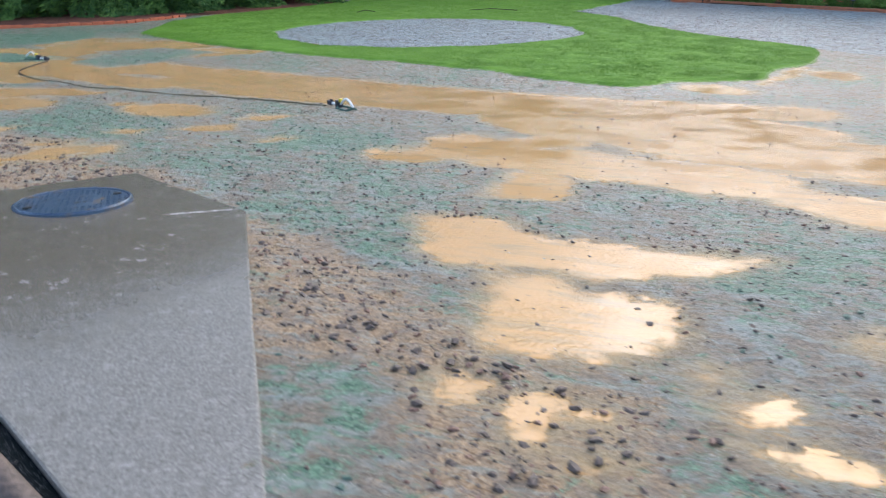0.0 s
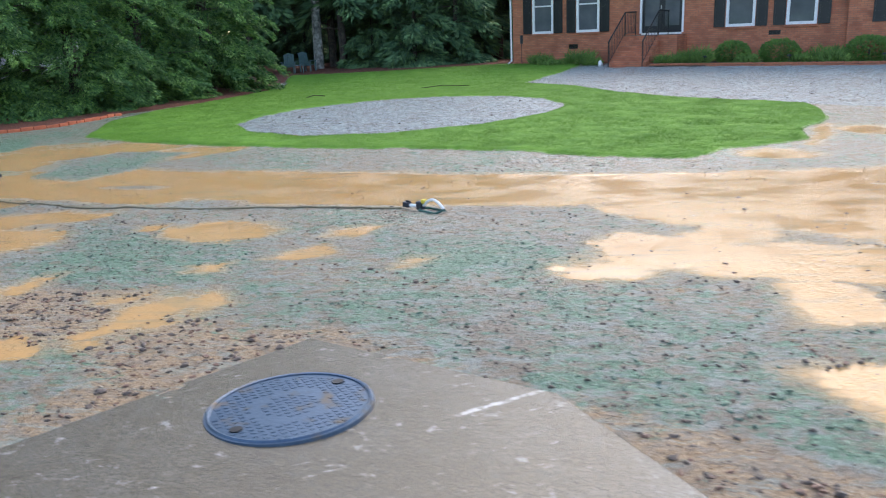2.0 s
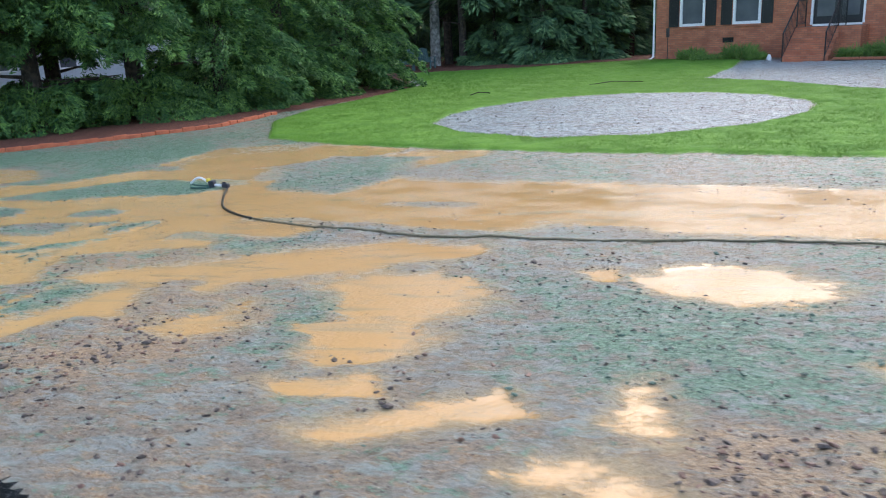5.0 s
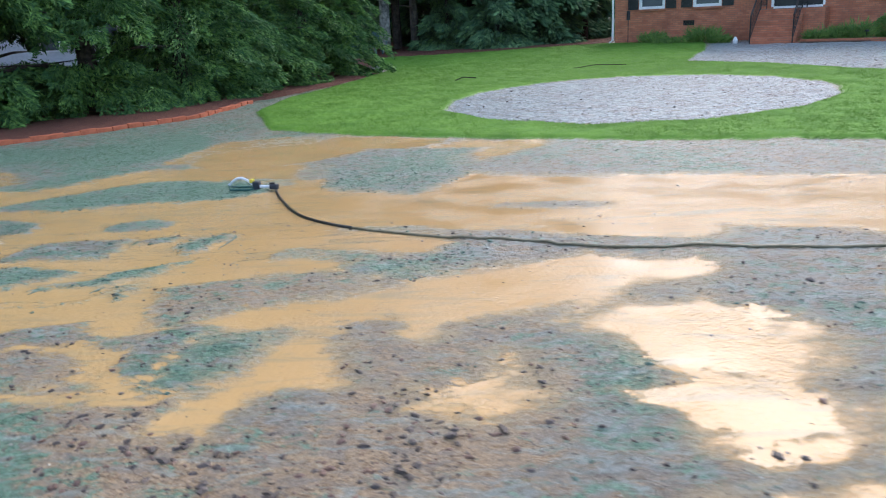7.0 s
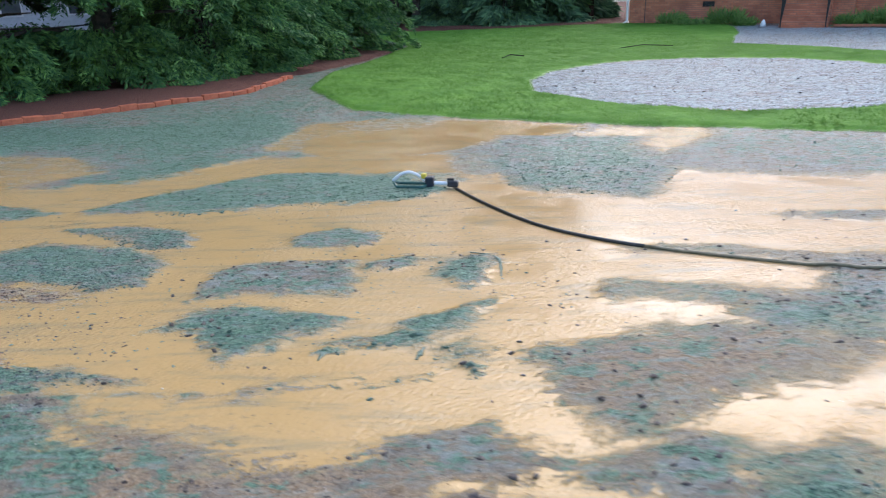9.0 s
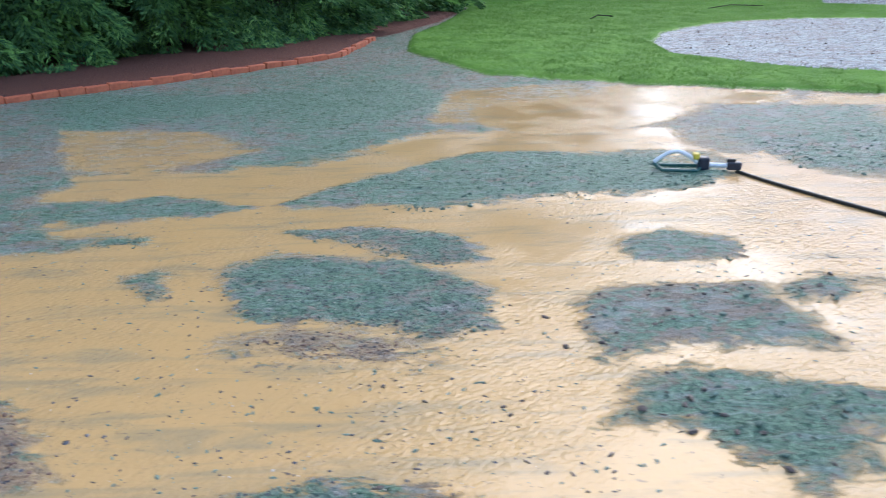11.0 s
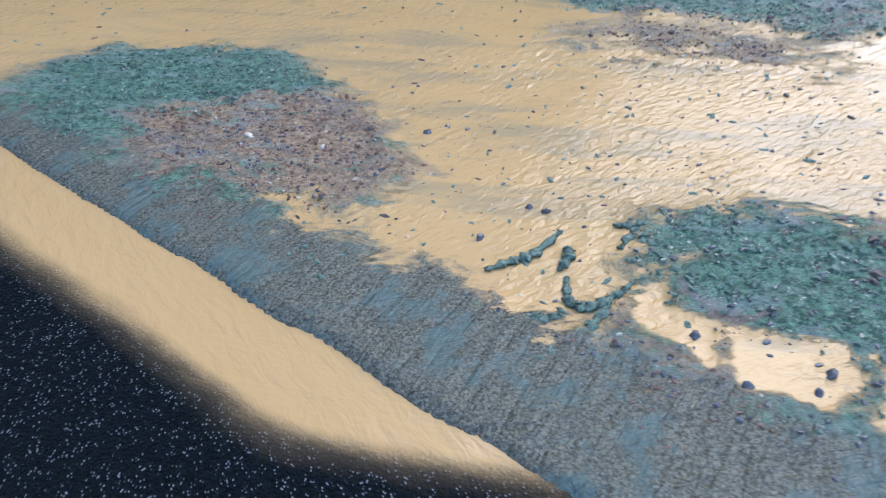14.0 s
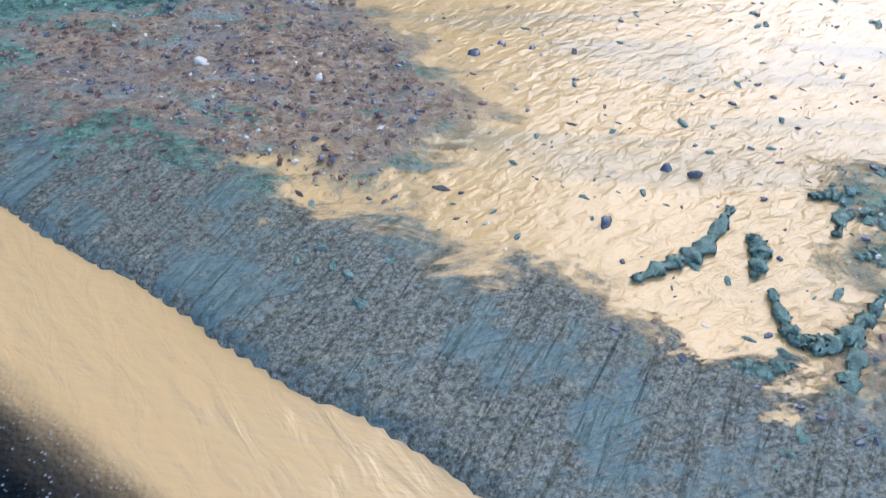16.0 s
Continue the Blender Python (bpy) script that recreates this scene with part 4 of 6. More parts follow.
BARK = plain("tree_bark", (0.028, 0.022, 0.018), (0.10, 0.08, 0.065), 9, 0.9, bump=0.03)
PALE_BARK = plain("pale_wet_bark", (0.06, 0.06, 0.055), (0.42, 0.42, 0.40), 4, 0.85, bump=0.03)
CEDAR = leaf_material("cedar_leaf", (0.022, 0.085, 0.034), (0.22, 0.43, 0.10), 0.7, 0.3)
FOREST = leaf_material("forest_leaf", (0.045, 0.12, 0.065), (0.24, 0.44, 0.17), 0.7, 0.7)
SHRUB = leaf_material("shrub_leaf", (0.06, 0.15, 0.03), (0.16, 0.32, 0.06))
PERENNIAL = leaf_material("perennial_leaf", (0.06, 0.14, 0.025), (0.20, 0.34, 0.07))
BLADE = leaf_material("grass_blade", (0.085, 0.235, 0.024), (0.12, 0.29, 0.038), 0.8, 3.0)
REDWOOD = plain("red_edging", (0.40, 0.085, 0.036), (0.60, 0.15, 0.065), 14, 0.7, bump=0.004)
FENCE = plain("stained_fence", (0.035, 0.018, 0.012), (0.075, 0.035, 0.022), 8, 0.8)
CLOD = plain("dark_clod", (0.035, 0.026, 0.022), (0.12, 0.085, 0.068), 40, 0.5, bump=0.004)
STONE = plain("wet_stone", (0.04, 0.045, 0.055), (0.13, 0.13, 0.14), 50, 0.25, bump=0.002)
PALE_STONE = plain("pale_stone", (0.40, 0.35, 0.27), (0.62, 0.56, 0.45), 40, 0.4, bump=0.002)
CLUMP = plain("seed_mulch_clump", (0.04, 0.085, 0.062), (0.16, 0.255, 0.19), 90, 0.45, bump=0.008)
HOSE = plain("muddy_hose", (0.012, 0.014, 0.012), (0.035, 0.032, 0.026), 30, 0.4)
HOSE_TAN = plain("tan_hose", (0.12, 0.10, 0.055), (0.24, 0.20, 0.12), 30, 0.4)
GREEN_PLASTIC = plain("green_plastic", (0.010, 0.075, 0.062), (0.02, 0.115, 0.095), 25, 0.35)
ALU = plain("white_tube", (0.62, 0.65, 0.66), (0.78, 0.8, 0.8), 25, 0.3)
YELLOW = plain("yellow_plastic", (0.62, 0.46, 0.04), (0.72, 0.55, 0.07), 25, 0.4)
DARK_BLUE = plain("dark_gear_plastic", (0.008, 0.012, 0.022), (0.02, 0.028, 0.045), 25, 0.35)
CHAIR = plain("teal_chair_paint", (0.06, 0.13, 0.14), (0.10, 0.19, 0.20), 10, 0.6)
SOIL = plain("planting_soil", (0.03, 0.02, 0.015), (0.08, 0.055, 0.04), 20, 0.9, bump=0.01)
GREY_SIDING = plain("pale_siding", (0.52, 0.54, 0.56), (0.62, 0.64, 0.66), 6, 0.6)


def glass_material():
    s = Shade("dark_window_pane")
    return s.done(s.mix(s.noise(1.2, 3), (0.05, 0.06, 0.065), (0.16, 0.175, 0.19)), 0.06)


GLASS = glass_material()


# ---- mesh helpers ----
def part(name, bm, material, parent=None, label="", flat=True):
    me = bpy.data.meshes.new(name)
    bm.to_mesh(me)
    bm.free()
    me.materials.append(material)
    if not flat:
        me.polygons.foreach_set("use_smooth", np.ones(len(me.polygons), bool))
    ob = new(name, me)
    ob.parent = parent
    if label:
        ob["label"] = label
    return ob


def empty(name, m, label, category, group="", kind=""):
    ob = new(name)
    ob.matrix_basis = m
    return tagged(ob, label, category, group, kind)


def box(bm, x0, y0, z0, x1, y1, z1, bevel=0.0):
    r = bmesh.ops.create_cube(bm, size=1, matrix=Matrix.Translation(((x0 + x1) / 2, (y0 + y1) / 2, (z0 + z1) / 2)) @ Matrix.Diagonal((abs(x1 - x0), abs(y1 - y0), abs(z1 - z0), 1)))
    if bevel:
        edges = list({e for v in r["verts"] for e in v.link_edges})
        bmesh.ops.bevel(bm, geom=edges, offset=bevel, segments=2, affect="EDGES", profile=0.5)
    return bm


def boxes(*specs, bevel=0.0):
    bm = bmesh.new()
    for b in specs:
        box(bm, *b, bevel=bevel)
    return bm


def tube(bm, points, radius, sides=8):
    """A swept tube; radius is one number or one for each point."""
    pts = [Vector(p) for p in points]
    radii = radius if isinstance(radius, (list, tuple)) else [radius] * len(pts)
    rings = []
    for i, p in enumerate(pts):
        d = (pts[min(i + 1, len(pts) - 1)] - pts[max(i - 1, 0)]).normalized()
        a = d.orthogonal().normalized() if abs(d.z) > 0.95 else d.cross(Vector((0, 0, 1))).normalized()
        b = d.cross(a)
        rings.append([bm.verts.new(p + radii[i] * (math.cos(k * 2 * math.pi / sides) * a + math.sin(k * 2 * math.pi / sides) * b)) for k in range(sides)])
    for r, q in zip(rings, rings[1:]):
        for k in range(sides):
            bm.faces.new((r[k], r[(k + 1) % sides], q[(k + 1) % sides], q[k]))
    bm.faces.new(rings[0][::-1])
    bm.faces.new(rings[-1])
    return bm


def triangles(name, verts, material, parent=None, per=3):
    """A mesh of loose triangles (or strips of per points) from an array."""
    me = bpy.data.meshes.new(name)
    v = np.asarray(verts, float).reshape(-1, 3)
    n = len(v) // per
    me.vertices.add(len(v))
    me.vertices.foreach_set("co", v.ravel())
    me.loops.add(len(v))
    me.loops.foreach_set("vertex_index", np.arange(len(v)))
    me.polygons.add(n)
    me.polygons.foreach_set("loop_start", np.arange(0, len(v), per))
    me.update(calc_edges=True)
    me.materials.append(material)
    ob = new(name, me)
    ob.parent = parent
    return ob


# ---- street ----
def street(s, n, z):
    p = ALONG * s + OUT * n
    return (p.x, p.y, gz(p.x, p.y) + z)


def road_sheet():
    S = np.concatenate([np.linspace(-400, -19, 40), np.linspace(-18.9, -14.5, 260), np.linspace(-14.4, 12, 260), np.linspace(13, 400, 60)])
    Nn = np.concatenate([[-7.5, -6, -4, -2, -1, -0.4, -0.1, 0.1, 0.2, 0.3, 0.4], np.linspace(0.46, 0.92, 24)])
    SS, NN = np.meshgrid(S, Nn)
    X, Y = ALONG.x * SS + OUT.x * NN, ALONG.y * SS + OUT.y * NN
    Z = ground_z(X, Y) - 0.009 - 0.01 * (NN - 0.66) + 0.004 * vnoise(X, Y, 5, 3) * smooth(0.66, 0.60, NN)
    Z = np.where(NN < 0, ground_z(X, Y) + 0.045 + 0.0 * NN, Z)
    # the muddy stream in the gutter narrows to a tip
    bank = 0.672 + 0.02 * vnoise(X, Y, 2.5, 2) + 0.25 * smooth(-16.8, -16.05, SS) ** 1.2
    silt = np.clip(np.minimum(NN - bank, 0.5 * (-16.22 - SS)), -0.3, 0.3)
    return sheet("road", X[:, ::-1], Y[:, ::-1], Z[:, ::-1], {"silt": silt[:, ::-1]}, ASPHALT)


tagged(road_sheet(), "wet black asphalt street beside the gutter", "road", kind="structure")


def polygon_slab(name, outline, z0, z1, material):
    bm = bmesh.new()
    lo = [bm.verts.new((x, y, gz(x, y) + z0)) for x, y in outline]
    hi = [bm.verts.new((x, y, gz(x, y) + z1)) for x, y in outline]
    top = bm.faces.new(hi)
    bm.faces.new(lo[::-1])
    for i in range(len(lo)):
        j = (i + 1) % len(lo)
        bm.faces.new((lo[i], lo[j], hi[j], hi[i]))
    bmesh.ops.recalc_face_normals(bm, faces=bm.faces)
    bmesh.ops.bevel(bm, geom=list(top.edges), offset=0.012, segments=2, affect="EDGES", profile=0.5)
    return part(name, bm, material)


slab = polygon_slab("drain_slab", SLAB, -0.3, 0.014, CONCRETE)
tagged(slab, "stained wet concrete top of a storm drain inlet", "concrete slab")


def hood():
    bm = bmesh.new()
    a, b = Vector((-2.65, 3.45)), Vector((-0.5, 1.45))
    pts = [a.lerp(b, t) - OUT * 0.035 for t in (0, 0.5, 1)]
    tube(bm, [(p.x, p.y, gz(p.x, p.y) - 0.01) for p in pts], 0.055, 10)
    return part("inlet_hood", bm, CLOD, flat=False)


tagged(hood(), "dark cast iron hood along the drain inlet", "drain hood")


def manhole():
    c = (-2.23, 5.00)
    zc = gz(*c) + 0.006
    e = empty("manhole_cover", pose(c[0], c[1], zc, -3.2, 0.7, 20), "round blue-grey cast iron manhole cover in the slab", "manhole cover")
    bm = bmesh.new()
    bmesh.ops.create_cone(bm, cap_ends=True, segments=56, radius1=0.375, radius2=0.37, depth=0.05, matrix=Matrix.Translation((0, 0, -0.005)))
    part("plate", bm, COVER, e)
    bm = bmesh.new()
    for r0 in (0.352,):
        ring = [(r0 * math.cos(a * math.pi / 28), r0 * math.sin(a * math.pi / 28), 0.021) for a in range(57)]
        tube(bm, ring, 0.009, 5)
    part("rim", bm, COVER, e)
    bm = bmesh.new()
    k = 0.036
    for i in range(-9, 10):
        for j in range(-9, 10):
            if math.hypot(i * k, j * k) < 0.33 and abs(math.hypot(i * k, j * k) - 0.15) > 0.03:
                box(bm, i * k - 0.011, j * k - 0.011, 0.018, i * k + 0.011, j * k + 0.011, 0.0225)
    tagged(part("tread", bm, COVER, e), kind="stuff")
    for a in (0.4, 0.4 + math.pi):
        bm = bmesh.new()
        bmesh.ops.create_cone(bm, cap_ends=True, segments=14, radius1=0.028, radius2=0.028, depth=0.012, matrix=Matrix.Translation((0.29 * math.cos(a), 0.29 * math.sin(a), 0.021)))
        part("pick_hole", bm, IRON, e)


manhole()


# ---- house ----
house = empty("house", Matrix.Translation((F0.x, F0.y, 0)) @ Matrix.Rotation(math.atan2(FDIR.y, FDIR.x), 4, "Z"), "red brick house with white windows and black shutters", "house")
BASE, EAVE = -0.9, 3.75


def wall_with_holes(name, u0, u1, v0, v1, holes):
    us = sorted({u0, u1, *(h[0] for h in holes), *(h[1] for h in holes)})
    zs = sorted({BASE, EAVE, *(h[2] for h in holes), *(h[3] for h in holes)})
    bm = bmesh.new()
    for a, b in zip(us, us[1:]):
        for c, d in zip(zs, zs[1:]):
            m, k = (a + b) / 2, (c + d) / 2
            if not any(h[0] < m < h[1] and h[2] < k < h[3] for h in holes):
                box(bm, a, v0, c, b, v1, d)
    bmesh.ops.remove_doubles(bm, verts=bm.verts, dist=0.0005)
    return part(name, bm, BRICK, house)


WINDOWS = [(-0.05, 1.03, 0), (2.16, 3.27, 0), (8.66, 9.78, 0), (10.91, 12.0, 0), (14.35, 15.45, -0.35), (17.0, 18.1, -0.35)]
SILL, HEAD = 0.80, 3.2
wall_with_holes("wall", -1.09, 13.1, 0, 0.25, [(a, b, SILL, HEAD) for a, b, v in WINDOWS if v == 0] + [(5.11, 6.98, 0.66, 2.9), (1.78, 2.24, 0.10, 0.30), (10.3, 10.75, 0.45, 0.62)])
wall_with_holes("wall", 13.1, 22, -0.35, -0.1, [(a, b, SILL, HEAD) for a, b, v in WINDOWS if v < 0])
part("wall", boxes((-1.09, 0.25, BASE, -0.84, 9, EAVE)), BRICK, house)
part("wall", boxes((21.75, -0.1, BASE, 22, 9, EAVE)), BRICK, house)
part("wall", boxes((-1.09, 9, BASE, 22, 9.25, EAVE)), BRICK, house)
part("floor_slab", boxes((-0.84, 0.25, 0.4, 21.75, 9, 0.62)), SOIL, house)
bm = bmesh.new()
ridge = [(-1.5, 4.5, 6.75), (22.4, 4.5, 6.75)]
for side in ((-0.7, 3.7), (9.8, 3.7)):
    a = [bm.verts.new(p) for p in ((-1.5, side[0], side[1]), (22.4, side[0], side[1]), ridge[1], ridge[0])]
    bm.faces.new(a)
bmesh.ops.recalc_face_normals(bm, faces=bm.faces)
roof = part("roof", bm, ROOF, house)
roof.modifiers.new("thick", "SOLIDIFY").thickness = 0.15
for u in (-1.09, 21.75):
    bm = bmesh.new()
    f = [bm.verts.new(p) for p in ((u, 0, EAVE), (u, 9.25, EAVE), (u, 4.5, 6.65))]
    g2 = [bm.verts.new((p.co.x + 0.25, p.co.y, p.co.z)) for p in f]
    bm.faces.new(f)
    bm.faces.new(g2[::-1])
    for i in range(3):
        bm.faces.new((f[i], f[(i + 1) % 3], g2[(i + 1) % 3], g2[i]))
    bmesh.ops.recalc_face_normals(bm, faces=bm.faces)
    part("gable", bm, BRICK, house)
part("gutter", boxes((-1.5, -0.83, 3.58, 22.4, -0.7, 3.72)), WHITE, house, "white eaves gutter")
bm = tube(bmesh.new(), [(-1.16, -0.06, 3.65), (-1.16, -0.06, -0.40), (-1.28, -0.22, -0.52)], 0.045, 8)
part("downpipe", bm, WHITE, house, "white downpipe at the corner")

SLAT = None
for a, b, v in WINDOWS:
    w = part("window", boxes((a, v - 0.02, SILL, a + 0.11, v + 0.09, HEAD), (b - 0.11, v - 0.02, SILL, b, v + 0.09, HEAD),
                             (a + 0.11, v - 0.02, SILL, b - 0.11, v + 0.09, SILL + 0.11), (a + 0.11, v - 0.02, HEAD - 0.11, b - 0.11, v + 0.09, HEAD), bevel=0.008), WHITE, house, "white sash window with a dim pane")
    mid = (SILL + HEAD) / 2
    part("meeting_rail", boxes((a + 0.11, v + 0.0, mid - 0.03, b - 0.11, v + 0.08, mid + 0.03)), WHITE, w)
    for z0, z1 in ((SILL + 0.11, mid - 0.03), (mid + 0.03, HEAD - 0.11)):
        part("pane", boxes((a + 0.11, v + 0.05, z0, b - 0.11, v + 0.06, z1)), GLASS, w)
    part("sill", boxes((a - 0.06, v - 0.07, SILL - 0.085, b + 0.06, v - 0.003, SILL - 0.004), bevel=0.01), BRICK, w)
    for c, d in ((a - 0.46, a - 0.03), (b + 0.03, b + 0.46)):
        sh = part("shutter", boxes((c, v - 0.05, SILL + 0.0, c + 0.06, v - 0.003, HEAD), (d - 0.06, v - 0.05, SILL, d, v - 0.003, HEAD), (c + 0.06, v - 0.05, SILL, d - 0.06, v - 0.003, SILL + 0.09),
                                   (c + 0.06, v - 0.05, mid - 0.05, d - 0.06, v - 0.003, mid + 0.05), (c + 0.06, v - 0.05, HEAD - 0.09, d - 0.06, v - 0.003, HEAD), (c + 0.06, v - 0.03, SILL + 0.09, d - 0.06, v - 0.005, HEAD - 0.09)), BLACK, house, "black louvred shutter")
        for k in range(40):
            z = SILL + 0.12 + k * 0.053
            if abs(z - mid) > 0.07:
                if SLAT is None:
                    o = part("slat", boxes((-0.15, -0.007, 0, 0.15, 0.007, 0.035)), BLACK, sh)
                    SLAT = o.data
                else:
                    o = new("slat", SLAT)
                    o.parent = sh
                o.matrix_basis = pose((c + d) / 2, v - 0.039, z)
door = part("door", boxes((5.2, 0.04, 0.68, 6.05, 0.09, 2.84), (6.06, 0.04, 0.68, 6.90, 0.09, 2.84), bevel=0.006), BLACK, house, "black double storm door")
part("pane", boxes((5.32, 0.026, 0.95, 5.93, 0.038, 2.7)), GLASS, door)
part("pane", boxes((6.18, 0.026, 0.95, 6.78, 0.038, 2.7)), GLASS, door)
part("notice", boxes((5.23, 0.018, 2.16, 5.40, 0.024, 2.40)), WHITE, door, "white paper notice")
part("handle", boxes((6.0, -0.01, 1.62, 6.03, 0.038, 1.78)), ALU, door)
part("door_frame", boxes((5.11, -0.03, 0.66, 5.195, 0.1, 2.9), (6.905, -0.03, 0.66, 6.98, 0.1, 2.9), (5.195, -0.03, 2.845, 6.905, 0.1, 2.9), (5.195, -0.03, 0.60, 6.905, 0.1, 0.675)), WHITE, house, "white door frame")
for c, d, z0, z1 in ((1.78, 2.24, 0.10, 0.30), (10.3, 10.75, 0.45, 0.62)):
    vent = part("vent", boxes((c, 0.06, z0, d, 0.09, z1)), BLACK, house, "dark crawl space vent")
    for k in range(4):
        part("slat", boxes((c + 0.01, 0.02, z0 + 0.02 + k * 0.045, d - 0.01, 0.055, z0 + 0.035 + k * 0.045)), IRON, vent)

stoop = empty("brick_steps", house.matrix_basis.copy(), "red brick steps up to the front door", "steps")
ZB = -0.56
part("landing", boxes((4.85, -1.25, -0.8, 7.15, -0.004, 0.60), bevel=0.01), BRICK, stoop)
for k in range(6):
    part("step", boxes((4.9, -1.25 - (k + 1) * 0.29, -0.8, 6.45, -1.254 - k * 0.29, 0.60 - (k + 1) * 0.19), bevel=0.01), BRICK, stoop)


def railing(u, label):
    r = empty("stair_railing", house.matrix_basis.copy(), label, "railing", "railings of the steps")
    top = [(u, -0.1, 1.55), (u, -1.25, 1.55), (u, -2.95, 0.42)]
    low = [(u, -0.1, 0.72), (u, -1.25, 0.72), (u, -2.95, -0.40)]
    part("handrail", tube(bmesh.new(), top, 0.028, 8), IRON, r)
    part("lower_rail", tube(bmesh.new(), low, 0.014, 6), IRON, r)
    for v, z0, z1 in ((-0.12, 0.60, 1.55), (-1.25, 0.60, 1.55), (-2.93, -0.55, 0.43)):
        part("post", tube(bmesh.new(), [(u, v, z0), (u, v, z1)], 0.022, 6), IRON, r)
    for k in range(17):
        v = -0.25 - k * 0.16
        t = max(0, (-1.25 - v) / 1.7)
        part("baluster", tube(bmesh.new(), [(u, v, 0.72 - 1.12 * t), (u, v, 1.55 - 1.13 * t)], 0.009, 5), IRON, r)
    return r


railing(4.97, "black wrought iron railing beside the brick steps")
railing(6.38, "black wrought iron railing beside the brick steps")


def at_house(u, v, z=None):
    p = F0 + FDIR * u + FBACK * v
    return (p.x, p.y, gz(p.x, p.y) if z is None else z)


def brick_edging(name, u0, u1, v0, v1, label):
    e = empty(name, house.matrix_basis.copy(), label, "edging")
    n = round((u1 - u0) / 0.215)
    me = None
    for course in range(2):
        for k in range(n):
            u = u0 + (k + 0.5 * course) * 0.215
            v = v0 + (v1 - v0) * (u - u0) / (u1 - u0)
            if me is None:
                b = part("brick", boxes((-0.1, -0.05, 0, 0.1, 0.05, 0.07), bevel=0.006), BRICK, e)
                me = b.data
            else:
                b = new("brick", me)
                b.parent = e
            b.matrix_basis = pose(u, v, at_house(u, v)[2] - 0.03 + course * 0.076 + 0.004 * math.sin(k * 3.1), 0, 0, 1.5 * math.sin(k * 1.7))


brick_edging("planter_edging", 6.6, 21.5, -2.7, -2.9, "low red brick edging in front of the flower bed")
bm = bmesh.new()
for k in range(30):
    u = 6.6 + k * 0.5
    box(bm, u, -2.78, at_house(u, -2)[2] - 0.2, u + 0.5, -0.36 if u > 13 else -0.004, at_house(u, -2)[2] + 0.03)
tagged(part("flower_bed", bm, SOIL), "dark planting soil behind the brick edging", "flower bed", kind="structure").matrix_basis = house.matrix_basis


# ---- plants ----
RNG = np.random.RandomState(11)


def fronds(centres, outward, length, width, rng, leaves=5, droop=0.35, spread=0.55):
    """Fans of pointed leaves: for each centre some thin triangles that spread from it outwards."""
    n = len(centres)
    c = np.repeat(centres, leaves, 0)
    o = np.repeat(outward, leaves, 0) + rng.normal(0, spread, (n * leaves, 3))
    o[:, 2] -= droop * rng.rand(n * leaves)
    o /= np.linalg.norm(o, axis=1, keepdims=True)
    side = np.cross(o, rng.normal(0, 1, (n * leaves, 3)))
    side /= np.linalg.norm(side, axis=1, keepdims=True) + 1e-9
    L = length * (0.6 + 0.8 * rng.rand(n * leaves, 1))
    Wd = width * (0.6 + 0.8 * rng.rand(n * leaves, 1))
    base = c + rng.normal(0, 0.25, (n * leaves, 3)) * length
    return np.stack([base - side * Wd, base + o * L * 0.55 + side * Wd, base + o * L], 1)


def conifer_mesh(seed, height, radius, low, count, leaf, taper=0.75):
    """Layered drooping boughs, each a flat spray of leaves that is widest near the trunk; most of them low down."""
    rng = np.random.RandomState(seed)
    per = 85
    n = max(8, count // per)
    z = low + (height - low) * rng.rand(n) ** 2.0
    a = rng.rand(n) * 2 * math.pi
    L = radius * (1 - taper * ((z - low) / (height - low)) ** 1.2) * (0.72 + 0.45 * rng.rand(n))
    L *= np.clip(0.8 + (z - low) * 0.25, 0.5, 1)
    rise, fall = 0.10 + 0.25 * rng.rand(n), 0.30 + 0.30 * rng.rand(n)
    z, a, L, rise, fall = (np.repeat(q, per) for q in (z, a, L, rise, fall))
    t = 0.42 + 0.58 * rng.rand(n * per) ** 0.8
    w = rng.uniform(-1, 1, n * per) * 0.32 * L * (1.15 - t)
    ca, sa = np.cos(a), np.sin(a)
    c = np.stack([L * t * ca - w * sa, L * t * sa + w * ca, np.maximum(z + L * (rise * t - fall * t * t) + rng.normal(0, 0.05, n * per), 0.06)], 1)
    s = np.sign(w) * 0.6
    o = np.stack([ca - s * sa, sa + s * ca, -0.15 - 0.3 * t], 1)
    outer = fronds(c, o, leaf, leaf * 0.17, rng, 6, 0.35, 0.26)
    # twigs close to the trunk, which the boughs keep in the dark
    m = count // 9
    z = low + 0.2 + (height - low - 0.2) * rng.rand(m) ** 1.3
    a = rng.rand(m) * 2 * math.pi
    r = 0.5 * radius * (1 - taper * ((z - low) / (height - low)) ** 1.2) * np.sqrt(rng.rand(m))
    core = fronds(np.stack([r * np.cos(a), r * np.sin(a), z], 1), np.stack([np.cos(a), np.sin(a), 0 * a], 1), 0.20, 0.036, rng, 8)
    return np.concatenate([outer, core])


